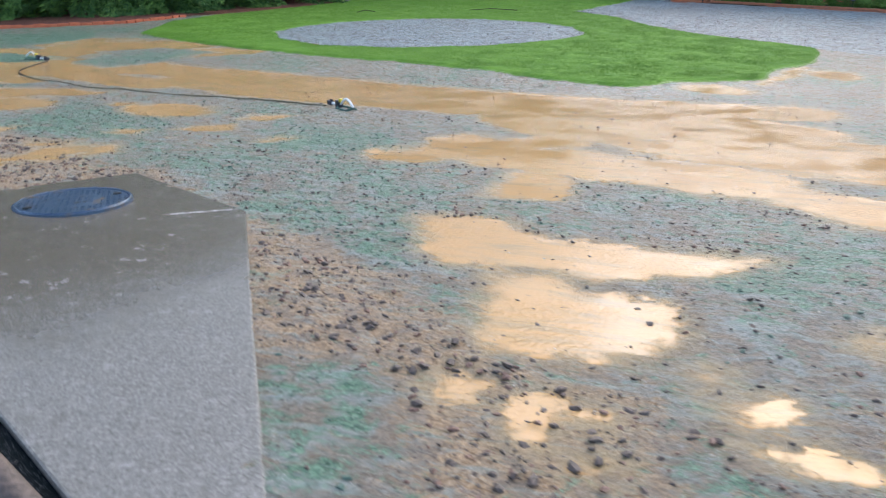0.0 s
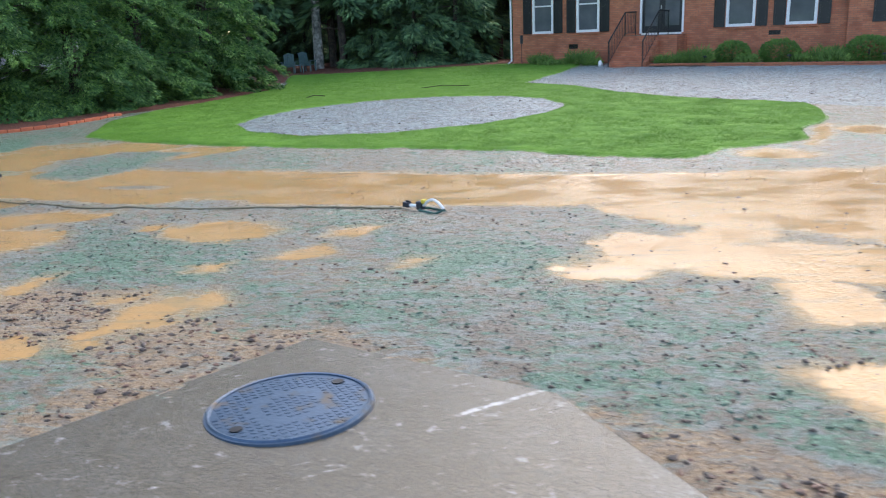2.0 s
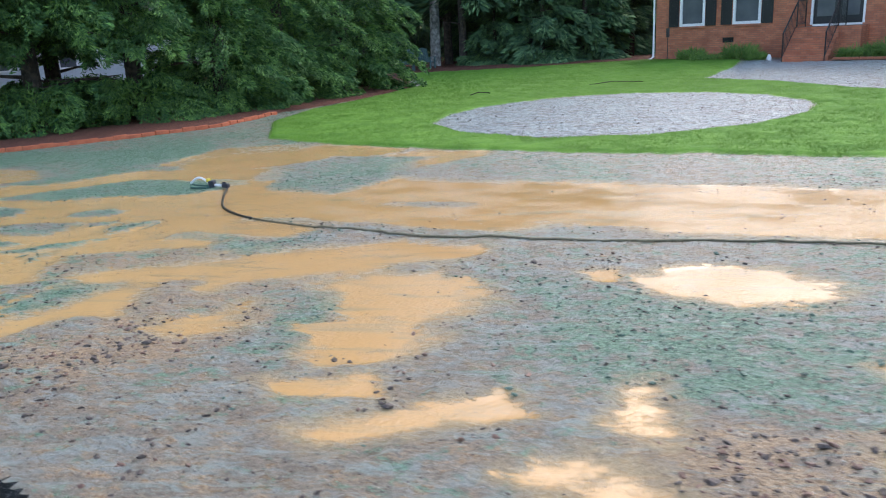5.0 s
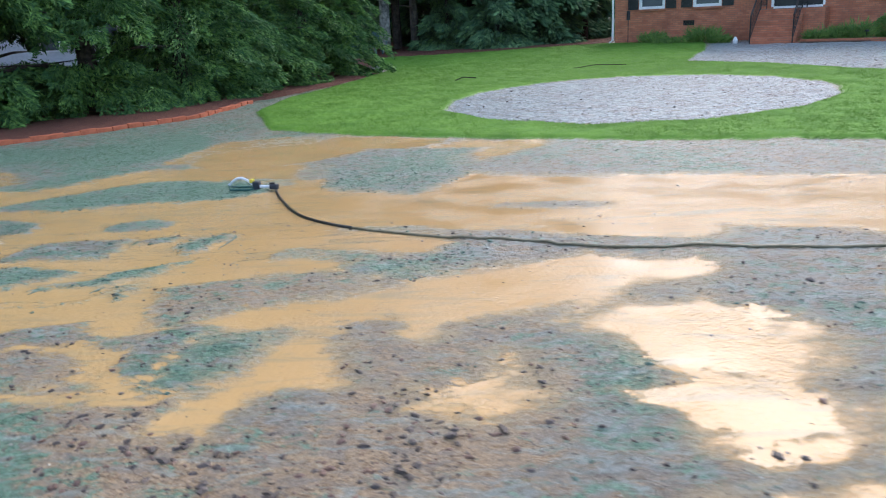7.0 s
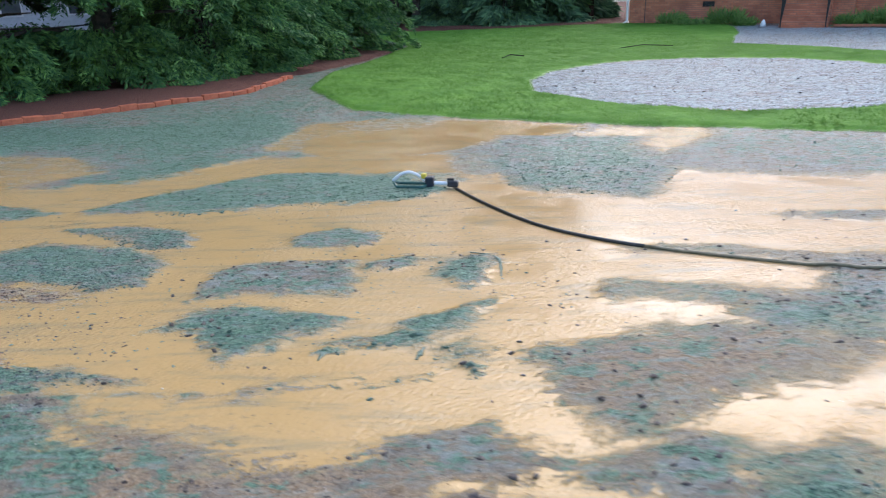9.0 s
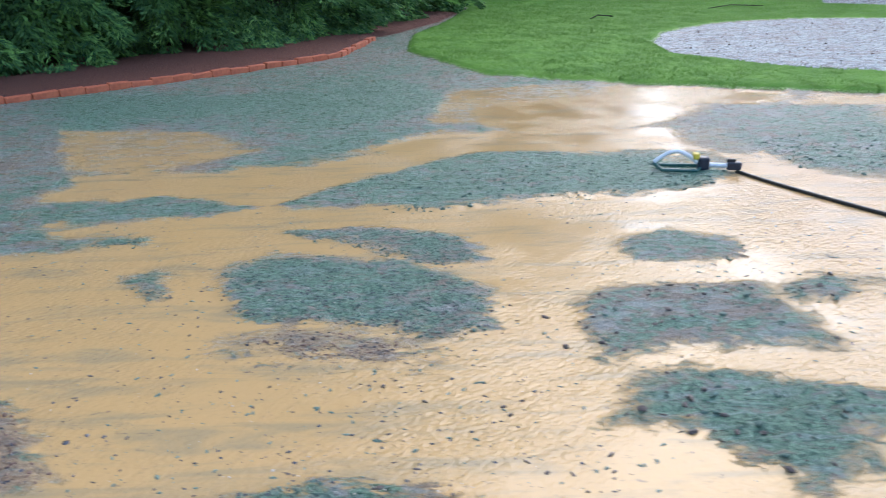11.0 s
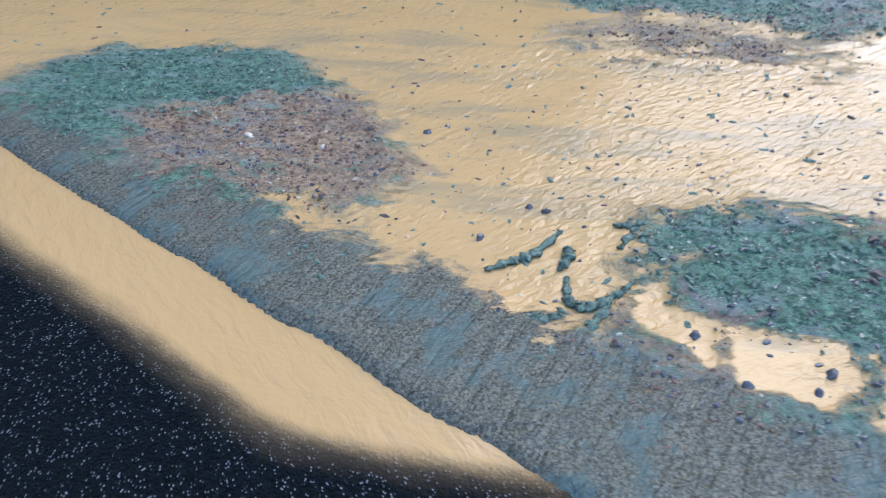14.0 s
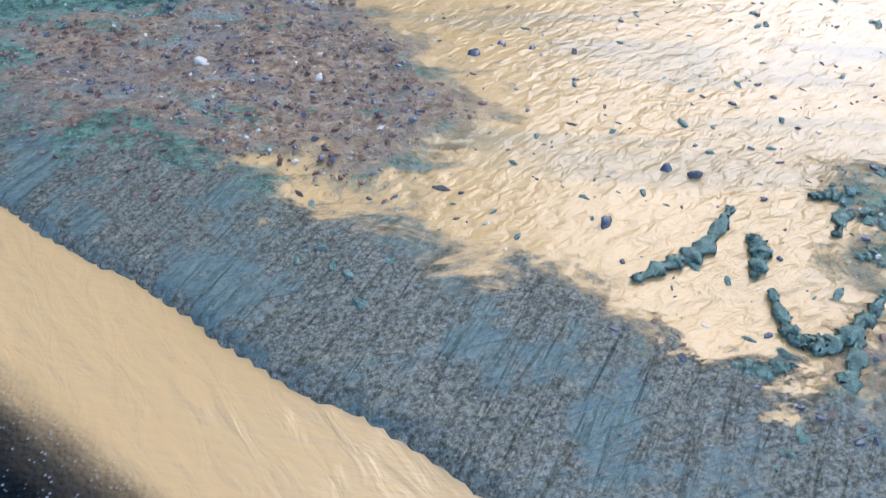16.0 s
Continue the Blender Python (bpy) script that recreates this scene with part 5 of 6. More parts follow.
def trunk_mesh(height, r0, limbs, reach, seed, low=0.5):
    rng = random.Random(seed)
    bm = bmesh.new()
    tube(bm, [(0, 0, -0.3), (0.02, 0.01, height * 0.3), (-0.03, 0.03, height * 0.65), (0, 0, height)], [r0 * 1.25, r0 * 0.9, r0 * 0.6, 0.03], 9)
    for k in range(limbs):
        z = low + (height * 0.8 - low) * (k + 0.5) / limbs
        a = k * 2.4 + rng.random()
        L = reach * (1 - 0.6 * z / height) * (0.7 + 0.5 * rng.random())
        d = Vector((math.cos(a), math.sin(a), 0.1 + 0.2 * rng.random()))
        p = Vector((0, 0, z))
        tube(bm, [p, p + d * L * 0.5, p + d * L + Vector((0, 0, -0.12))], [r0 * 0.3, r0 * 0.18, 0.012], 5)
    return bm


def tree(name, label, category, group, crown, trunk, leafmat, barkmat):
    t = empty(name, Matrix.Identity(4), label, category, group)
    part("trunk", trunk, barkmat, t)
    triangles("crown", crown, leafmat, t)
    return t


CEDARS = "screen of conifers along the mulch bed"
full = tree("conifer", "dense green conifer with drooping sprays in a mulch bed", "tree", CEDARS, conifer_mesh(3, 17, 2.8, 0.25, 21000, 0.135), trunk_mesh(16.5, 0.20, 30, 2.0, 1), CEDAR, BARK)
feathery = tree("conifer", "feathery green conifer at the end of the row", "tree", CEDARS, conifer_mesh(8, 18, 2.6, 0.25, 23000, 0.135), trunk_mesh(17.5, 0.20, 30, 2.0, 2), CEDAR, BARK)
open_tree = tree("conifer", "open dark conifer with bare trunk and low skirt of branches", "tree", CEDARS, np.concatenate([conifer_mesh(5, 17, 2.9, 2.3, 16000, 0.135), conifer_mesh(6, 1.0, 2.5, 0.4, 3600, 0.135, 0.2)]), trunk_mesh(16.5, 0.18, 40, 2.2, 3, 0.8), CEDAR, BARK)
for i, (kind, x, y, turn, size) in enumerate([
        (feathery, -6.3, 32.9, 0, 1.0), (full, -8.2, 30.2, 40, 0.95), (feathery, -9.6, 27.7, 110, 0.95), (open_tree, -11.5, 26.2, 200, 1.0),
        (open_tree, -13.6, 25.0, 10, 1.0), (open_tree, -15.2, 24.2, 150, 1.0), (full, -17.8, 23.2, 75, 1.0), (open_tree, -14.2, 27.9, 260, 1.0), (full, -20.5, 22.4, 0, 1.0)]):
    m = pose(x, y, gz(x, y) + 0.02, 0, 0, turn) @ Matrix.Scale(size, 4)
    if kind.matrix_basis == Matrix.Identity(4):
        kind.matrix_basis = m
    else:
        c = copy_thing(kind, m)
        c.scale = (size, size, size)

WOODS = "pine wood behind the lawn"
pine = tree("pine_tree", "tall dark pine with a bare trunk in the wood", "tree", WOODS, conifer_mesh(21, 15, 2.6, 3.4, 2600, 0.6), trunk_mesh(15, 0.17, 14, 2.0, 4, 1.6), FOREST, BARK)
young = tree("pine_tree", "young dense pine at the edge of the wood", "tree", WOODS, conifer_mesh(22, 7, 2.0, 0.1, 5000, 0.36, 0.8), trunk_mesh(6.5, 0.10, 14, 1.4, 5, 0.5), FOREST, BARK)
rng = random.Random(5)
spots = [(young, 2.6, 41.5), (young, 4.9, 42.5), (young, 0.6, 43.0), (pine, -0.9, 43.2), (pine, -1.4, 45.5), (pine, 2.0, 44.0), (pine, 3.6, 46.0), (young, 6.2, 44.5), (young, 6.6, 47.2), (young, 5.0, 48.0), (pine, 8.4, 48.4), (young, 8.9, 50.5), (young, 7.4, 46.0), (pine, -5.6, 44), (young, -8.5, 46)]
for k in range(64):
    spots.append((young if rng.random() < 0.5 else pine, -34 + rng.random() * 44, 47 + rng.random() * 16))
for k in range(26):
    spots.append((young if k % 2 else pine, 24 + rng.random() * 34, 34 + rng.random() * 22))
for k in range(30):
    spots.append((young if k % 2 else pine, -52 + rng.random() * 26, 18 + rng.random() * 30))
for kind, x, y in spots:
    if -28 < x < -13 and y < 63:
        continue  # open ground in front of the next house
    size = 0.8 + 0.45 * rng.random()
    m = pose(x, y, gz(x, y) - 0.02, 0, 0, 360 * rng.random()) @ Matrix.Scale(size, 4)
    if kind.matrix_basis == Matrix.Identity(4):
        kind.matrix_basis = m
    else:
        c = copy_thing(kind, m)
        c.scale = (size, size, size)
birch = empty("pine_tree", pose(-2.2, 44.0, gz(-2, 44), 2, 1, 0), "tall trunk with pale peeling wet bark in the wood", "tree", WOODS)
part("trunk", trunk_mesh(16, 0.22, 10, 1.6, 9, 5), PALE_BARK, birch)
triangles("crown", conifer_mesh(31, 17, 2.4, 6, 2000, 0.6), FOREST, birch)
# far woods that close the view all round
far = []
for k in range(9000):
    a = 2 * math.pi * RNG.rand()
    r = 75 + 20 * RNG.rand()
    far.append((4 + r * math.cos(a), 22 + r * math.sin(a), -0.7 + 11 * RNG.rand() ** 1.2))
far = np.array(far)
hub = far - np.array([4, 22, 0])
hub[:, 2] = 0
far_wood = triangles("far_woods", fronds(far, -hub / np.linalg.norm(hub, axis=1, keepdims=True), 2.4, 0.75, RNG, 4), FOREST)
tagged(far_wood, "dark mixed woods round the houses", "woods", kind="stuff")


def shrub(u, v, r, h, label, squash=0.0):
    x, y, z = at_house(u, v)
    e = empty("round_shrub", pose(x, y, z + 0.02), label, "shrub", "clipped shrubs in the flower bed")
    part("stem", tube(bmesh.new(), [(0, 0, -0.05), (0, 0, h * 0.5)], 0.03, 6), BARK, e)
    n = 1500
    d = RNG.normal(0, 1, (n, 3))
    d /= np.linalg.norm(d, axis=1, keepdims=True)
    d[:, 2] = np.maximum(d[:, 2], -0.8)
    c = d * np.array([r, r, h * 0.55]) * (0.86 + 0.12 * RNG.rand(n, 1)) + np.array([0, 0, h * 0.47])
    triangles("foliage", fronds(c, d, 0.09, 0.028, RNG, 3, 0.0), SHRUB, e)


for u, r, h in ((9.35, 0.62, 0.78), (11.05, 0.68, 0.80), (14.0, 0.75, 0.85), (17.6, 0.7, 0.8)):
    shrub(u, -1.3, r, h, "round clipped green shrub in the flower bed")


def tuft(u, v, r, h, label, name="perennial"):
    x, y, z = at_house(u, v)
    e = empty(name, pose(x, y, z), label, "plant", "flower bed plants")
    n = 260
    a = RNG.rand(n) * 2 * math.pi
    rr = r * np.sqrt(RNG.rand(n))
    c = np.stack([rr * np.cos(a), rr * np.sin(a), 0.02 + h * 0.5 * RNG.rand(n)], 1)
    o = np.stack([0.5 * np.cos(a), 0.5 * np.sin(a), 0.9 + 0 * a], 1)
    triangles("leaves", fronds(c, o, h * 0.55, 0.02, RNG, 4, 0.2), PERENNIAL, e)


for u, v, r, h in ((0.9, -1.0, 0.5, 0.45), (2.9, -1.1, 0.55, 0.6), (1.8, -1.4, 0.7, 0.25), (3.6, -1.5, 0.4, 0.3), (7.0, -2.2, 0.3, 0.4), (7.7, -1.8, 0.4, 0.5), (8.3, -1.9, 0.35, 0.6),
                   (10.1, -2.0, 0.35, 0.35), (11.9, -1.6, 0.35, 0.35), (12.7, -1.3, 0.55, 0.55), (13.1, -1.9, 0.5, 0.4), (15.6, -1.6, 0.6, 0.5)):
    tuft(u, v, r, h, "loose green flower bed plant with narrow leaves")


# grass of the lawn
def grass():
    n = 150000
    x, y = -8 + 17 * RNG.rand(n * 2), 12 + 27 * RNG.rand(n * 2) ** 1.5
    d = np.minimum(inside(x, y, LAWN), -inside(x, y, OVAL)) + 0.5 * (0.10 * vnoise(x, y, 2.2, 3) + 0.25 * vnoise(x, y, 0.5, 2))
    k = np.where(d > 0.0)[0][:n]
    x, y = x[k], y[k]
    z = ground_z(x, y) + 0.05 * smooth(-0.02, 0.15, d[k])
    a = RNG.rand(len(k)) * 2 * math.pi
    h, w = 0.014 + 0.022 * RNG.rand(len(k)), 0.007 + 0.005 * RNG.rand(len(k))
    b = np.stack([x, y, z - 0.005], 1)
    s = np.stack([np.cos(a) * w, np.sin(a) * w, 0 * a], 1)
    tip = b + np.stack([RNG.normal(0, 0.025, len(k)), RNG.normal(0, 0.025, len(k)), h], 1)
    tagged(triangles("lawn_grass", np.stack([b - s, b + s, tip], 1), BLADE), "bright green mown lawn grass", "grass", kind="stuff")


grass()


# ---- edging of the mulch bed ----
def edging():
    e = empty("bed_edging", Matrix.Identity(4), "low red edging along the mulch bed", "edging")
    pts = [Vector(p) for p in [(-16, 19.6), (-12.4, 21.1), (-10.4, 22.2), (-8.9, 23.3), (-7.9, 25.6)]]
    me = None
    for a, b in zip(pts, pts[1:]):
        n = round((b - a).length / 0.3)
        for k in range(n):
            p = a.lerp(b, (k + 0.5) / n)
            if me is None:
                o = part("edging_block", boxes((-0.145, -0.05, -0.08, 0.145, 0.05, 0.07), bevel=0.015), REDWOOD, e)
                me = o.data
            else:
                o = new("edging_block", me)
                o.parent = e
            d = b - a
            o.matrix_basis = pose(p.x, p.y, gz(p.x, p.y) + 0.01 + 0.012 * math.sin(k * 2.3), 3 * math.sin(k * 1.9), 3 * math.sin(k), math.degrees(math.atan2(d.y, d.x)) + 4 * math.sin(k * 1.3))


edging()


# ---- hose and sprinklers ----
def sprinkler(x, y, turn, label, tip=0):
    e = empty("lawn_sprinkler", pose(x, y, gz(x, y) + 0.005, 0, tip, turn), label, "sprinkler", "oscillating sprinklers on the hose")
    bm = bmesh.new()
    for s in (-1, 1):
        tube(bm, [(-0.27, 0, 0.045), (-0.22, 0.075 * s, 0.015), (0.02, 0.075 * s, 0.015), (0.06, 0, 0.03)], 0.013, 6)
    part("base_frame", bm, GREEN_PLASTIC, e, "teal green sled base")
    arc = [(-0.27 + 0.30 * t, 0, 0.055 + 0.08 * math.sin(math.pi * t)) for t in [k / 12 for k in range(13)]]
    part("spray_tube", tube(bmesh.new(), arc, 0.015, 8), WHITE, e, "white curved spray tube")
    part("gear_box", boxes((0.03, -0.04, 0.005, 0.11, 0.04, 0.10), bevel=0.015), DARK_BLUE, e)
    part("dial", boxes((-0.005, -0.03, 0.08, 0.04, 0.03, 0.125), bevel=0.01), YELLOW, e)
    part("inlet_pipe", tube(bmesh.new(), [(0.11, 0, 0.04), (0.25, 0, 0.035)], 0.018, 8), ALU, e)
    part("coupling", boxes((0.23, -0.028, 0.008, 0.33, 0.028, 0.065), bevel=0.012), DARK_BLUE, e)
    part("valve_lever", boxes((0.23, -0.01, 0.06, 0.29, 0.01, 0.085), bevel=0.004), BLACK, e)
    return e


sprinkler(-7.60, 15.33, -25, "teal oscillating lawn sprinkler with white tube in muddy water")
sprinkler(-1.02, 9.78, 128, "teal oscillating lawn sprinkler at the end of the hose")


def on_ground(x, y):
    """The height of the built ground, with its lumps."""
    i, j = min(int(np.searchsorted(GX, x)), len(GX) - 1), min(int(np.searchsorted(GY, y)), len(GY) - 1)
    return float(max(GZ[j, i], GZ[j - 1, i - 1]))


def smooth_line(pts, n=8):
    out = []
    P = [Vector(pts[0])] + [Vector(p) for p in pts] + [Vector(pts[-1])]
    for a, b, c, d in zip(P, P[1:], P[2:], P[3:]):
        for k in range(n):
            t = k / n
            out.append(0.5 * ((2 * b) + (c - a) * t + (2 * a - 5 * b + 4 * c - d) * t * t + (3 * b - a - 3 * c + d) * t ** 3))
    return out + [P[-1]]


hose = empty("garden_hose", Matrix.Identity(4), "long dark muddy garden hose lying through the puddles", "hose")
line = smooth_line([(-7.33, 15.20), (-7.26, 14.55), (-7.10, 13.75), (-6.74, 13.09), (-6.12, 12.45), (-5.54, 11.98), (-4.88, 11.50), (-3.53, 10.94), (-2.28, 10.50), (-1.25, 10.03)])
pts3 = [(p.x, p.y, on_ground(p.x, p.y) + 0.008) for p in line]
part("hose_length", tube(bmesh.new(), pts3[:26], 0.0145, 8), HOSE, hose, flat=False)
part("hose_length", tube(bmesh.new(), pts3[25:], 0.012, 8), HOSE_TAN, hose, "tan hose length", flat=False)


# ---- stones, clods and mulch clumps ----
def lump(bm, x, y, z, r, seed, flat=0.6, sub=1):
    rr = random.Random(seed)
    m = Matrix.Translation((x, y, z)) @ Euler((rr.random(), rr.random(), rr.random() * 6)).to_matrix().to_4x4() @ Matrix.Diagonal((r * (0.8 + 0.5 * rr.random()), r * (0.7 + 0.4 * rr.random()), r * flat, 1))
    got = bmesh.ops.create_icosphere(bm, subdivisions=sub, radius=1, matrix=m)
    for v in got["verts"]:
        v.co += Vector((rr.uniform(-1, 1), rr.uniform(-1, 1), rr.uniform(-1, 1))) * r * 0.16


for k, (x, y, r, mat_, word) in enumerate([
        (-11.09, 12.50, 0.013, STONE, "dark wet"), (-11.125, 12.52, 0.010, STONE, "dark wet"), (-11.25, 12.42, 0.013, STONE, "dark wet"), (-11.65, 12.18, 0.016, STONE, "mottled"),
        (-11.69, 12.23, 0.010, STONE, "dark wet"), (-11.60, 12.17, 0.009, STONE, "dark wet"), (-11.56, 12.13, 0.013, STONE, "dark wet"), (-11.34, 12.91, 0.014, STONE, "dark wet"),
        (-11.82, 12.96, 0.020, PALE_STONE, "pale yellow"), (-11.61, 12.87, 0.018, PALE_STONE, "pale yellow"), (-10.69, 11.95, 0.015, STONE, "dark wet"), (-10.84, 11.94, 0.012, STONE, "dark wet"),
        (-10.89, 12.07, 0.014, STONE, "dark wet"), (-10.73, 11.91, 0.010, STONE, "dark wet")]):
    bm = bmesh.new()
    lump(bm, 0, 0, 0, r, k, 0.5, 2)
    o = part("pebble", bm, mat_, flat=False)
    o.location = (x, y, gz(x, y) - 0.008 + (-0.02 if k in (3, 4, 5, 6) else 0))
    tagged(o, word + " pebble lying in shallow muddy water", "pebble", "loose pebbles by the gutter")


def scatter(name, count, region, r0, r1, material, label, category, keep, seed, shape=(1.25, 0.8, 0.6)):
    rr = np.random.RandomState(seed)
    x0, x1, y0, y1 = region
    g = (1 + math.sqrt(5)) / 2
    base = np.array([(-1, g, 0), (1, g, 0), (-1, -g, 0), (1, -g, 0), (0, -1, g), (0, 1, g), (0, -1, -g), (0, 1, -g), (g, 0, -1), (g, 0, 1), (-g, 0, -1), (-g, 0, 1)]) / 1.9
    tri = [(0, 11, 5), (0, 5, 1), (0, 1, 7), (0, 7, 10), (0, 10, 11), (1, 5, 9), (5, 11, 4), (11, 10, 2), (10, 7, 6), (7, 1, 8), (3, 9, 4), (3, 4, 2), (3, 2, 6), (3, 6, 8), (3, 8, 9), (4, 9, 5), (2, 4, 11), (6, 2, 10), (8, 6, 7), (9, 8, 1)]
    x, y = x0 + (x1 - x0) * rr.rand(count * 6), y0 + (y1 - y0) * rr.rand(count * 6)
    k = np.where(keep(x, y, rr))[0][:count]
    x, y = x[k], y[k]
    ix, iy = np.clip(np.searchsorted(GX, x), 0, len(GX) - 1), np.clip(np.searchsorted(GY, y), 0, len(GY) - 1)
    z = GZ[iy, ix]
    size = r0 + (r1 - r0) * rr.rand(len(k)) ** 3
    turn = rr.rand(len(k)) * 6.28
    sh = base[None] * (0.55 + 0.7 * rr.rand(len(k), 12, 1)) * size[:, None, None] * np.array(shape)
    c, s = np.cos(turn)[:, None], np.sin(turn)[:, None]
    px, py = sh[:, :, 0] * c - sh[:, :, 1] * s, sh[:, :, 0] * s + sh[:, :, 1] * c
    P = np.stack([px + x[:, None], py + y[:, None], sh[:, :, 2] + z[:, None] + 0.15 * size[:, None]], -1)
    verts = P[:, np.array(tri)].reshape(-1, 3)
    return tagged(triangles(name, verts, material), label, category, kind="stuff")


def near_flood(x, y):
    ix, iy = np.clip(np.searchsorted(GX, x), 0, len(GX) - 1), np.clip(np.searchsorted(GY, y), 0, len(GY) - 1)
    return flood[iy, ix], lawn[iy, ix], out_d[iy, ix], gravel[iy, ix]


def on_mud(x, y, rr):
    f, lw, od, gr = near_flood(x, y)
    return (lw < -0.05) & (od > 1.15) & (rr.rand(len(x)) < np.where(f > 0.0, 0.07, 0.6)) & ((inside(x, y, SLAB) < -0.02) | (rr.rand(len(x)) < 0.12)) & (vnoise(x, y, 0.8, 3) + 0.5 * rr.rand(len(x)) > 0.1)


def where_seed(lo, hi, wet_share=0.0):
    """Places whose ground leans to soil (-) or mulch (+), few of them in the water."""
    def keep(x, y, rr):
        ix, iy = np.clip(np.searchsorted(GX, x), 0, len(GX) - 1), np.clip(np.searchsorted(GY, y), 0, len(GY) - 1)
        v = seed_field[iy, ix] + 0.7 * vnoise(x, y, 3.0, 3) + 0.5 * (rr.rand(len(x)) - 0.5)
        return (v > lo) & (v < hi) & (lawn[iy, ix] < -0.05) & (bed[iy, ix] < -0.05) & (out_d[iy, ix] > 1.0) & (inside(x, y, SLAB) < 0.0) & (rr.rand(len(x)) < np.where(flood[iy, ix] > 0.02, wet_share, 1.0))
    return keep


def in_water(x, y, rr):
    f, lw, od, gr = near_flood(x, y)
    return (f > 0.03) & (lw < -0.1) & (od > 1.05) & (vnoise(x, y, 1.6, 3) + 0.6 * rr.rand(len(x)) > 0.22)


RUST = plain("rusty_bark_crumb", (0.09, 0.04, 0.028), (0.24, 0.13, 0.09), 60, 0.5, bump=0.003)
scatter("clods", 9000, (-10.6, 5, 1.5, 13.5), 0.004, 0.017, CLOD, "dark crumbs of soil and bark on wet mud", "soil crumbs", on_mud, 3)
scatter("soil_clods", 5000, (-9.5, 3.2, 1.7, 10.5), 0.006, 0.026, CLOD, "dark clods of soil washed onto bare brown ground", "soil clods", where_seed(-9, -0.45, 0.15), 31)
scatter("bark_crumbs", 4500, (-9.5, 3.2, 1.7, 10.5), 0.005, 0.020, RUST, "reddish crumbs of bark and clay on bare ground", "bark crumbs", where_seed(-9, -0.35, 0.1), 32)
scatter("mulch_crumbs", 9000, (-9.7, 3.2, 1.7, 16.0), 0.004, 0.018, CLUMP, "grey-green crumbs of seed mulch on wet ground", "mulch crumbs", where_seed(0.35, 9, 0.02), 33)
scatter("mulch_crumbs", 7000, (-12.9, -9.6, 11.7, 15.2), 0.002, 0.011, CLUMP, "grey-green clots of seed mulch on the banks", "mulch crumbs", where_seed(0.45, 9, 0.02), 34)
scatter("bark_crumbs", 4000, (-12.6, -9.9, 11.8, 14.2), 0.0015, 0.008, RUST, "reddish crumbs of bark on the brown bank", "bark crumbs", where_seed(-9, -0.3, 0.05), 35)
scatter("drifting_scraps", 1000, (-12.9, -7.5, 12.0, 15.6), 0.003, 0.011, CLUMP, "grey-green scraps of mulch drifting in muddy water", "mulch scraps", in_water, 36, (1.5, 0.7, 0.4))
scatter("drifting_scraps", 700, (-12.9, -7.5, 12.0, 15.6), 0.002, 0.010, CLOD, "dark scraps of bark drifting in muddy water", "bark scraps", in_water, 37, (1.7, 0.7, 0.4))
scatter("bits_of_gravel", 4500, (-12.8, -9.8, 11.6, 14.2), 0.0015, 0.008, STONE, "small dark wet grit washed over the ground", "grit", on_mud, 4)
scatter("pale_grit", 900, (-12.6, -9.9, 11.8, 14.0), 0.0015, 0.006, PALE_STONE, "pale bits of grit and wood washed over the mud", "grit", on_mud, 8)
scatter("pale_grit", 1500, (-10, 4, 2, 12), 0.002, 0.008, PALE_STONE, "pale bits of grit and wood on the wet mud", "grit", on_mud, 9)
scatter("clods", 1500, (-8, 14, 12, 30), 0.008, 0.026, CLOD, "dark crumbs of soil on the gravel", "soil crumbs", lambda x, y, rr: (near_flood(x, y)[3] > 0.1) & (near_flood(x, y)[1] < 0), 6)


def scrap(points, r, label):
    """A ridge of clotted mulch fibres pushed up by the water."""
    bm = bmesh.new()
    line = smooth_line(points, 12)
    n = len(line)
    radii = [r * (0.75 + 0.35 * math.sin(k * 1.1) + 0.25 * RNG.rand()) * math.sin(math.pi * (0.12 + 0.8 * k / n)) for k in range(n)]
    tube(bm, [(p.x + RNG.normal(0, r * 0.12), p.y + RNG.normal(0, r * 0.12), 0) for p in line], radii, 10)
    bmesh.ops.subdivide_edges(bm, edges=list(bm.edges), cuts=1)
    for v in bm.verts:
        v.co += Vector((RNG.normal(0, r * 0.12), RNG.normal(0, r * 0.12), RNG.normal(0, r * 0.16)))
        v.co.z = v.co.z * 0.42 + gz(v.co.x, v.co.y) - 0.004
    tagged(part("mulch_ridge", bm, CLUMP, flat=False), label, "mulch", "ridges of washed mulch")


for pts in ([(-10.95, 12.42), (-10.91, 12.41), (-10.96, 12.34)],
            [(-11.25, 12.31), (-11.19, 12.33), (-11.14, 12.35), (-11.07, 12.42)],
            [(-11.07, 12.36), (-11.07, 12.33), (-11.10, 12.29)],
            [(-11.09, 12.26), (-11.10, 12.20), (-11.09, 12.18), (-11.06, 12.17), (-11.00, 12.20), (-10.96, 12.23)],
            [(-11.02, 12.18), (-11.07, 12.12), (-11.13, 12.08), (-11.18, 12.04), (-11.21, 12.01)],
            [(-10.88, 12.47), (-10.87, 12.43), (-10.88, 12.38)],
            [(-11.19, 12.16), (-11.16, 12.15), (-11.12, 12.15)]):
    scrap([Vector(p) for p in pts], 0.013, "clotted grey-green ridge of washed seed mulch")


for pts in ([(-9.38, 12.18), (-9.23, 12.29), (-9.32, 12.02)], [(-8.87, 12.01), (-8.94, 11.86)], [(-8.44, 11.88), (-8.52, 11.73)], [(-8.57, 13.33), (-8.65, 12.97), (-8.64, 12.77)], [(-7.79, 13.30), (-7.66, 13.12), (-7.76, 12.75)]):
    scrap([Vector(p) for p in pts], 0.011, "long dark ridge of washed mulch in a puddle")


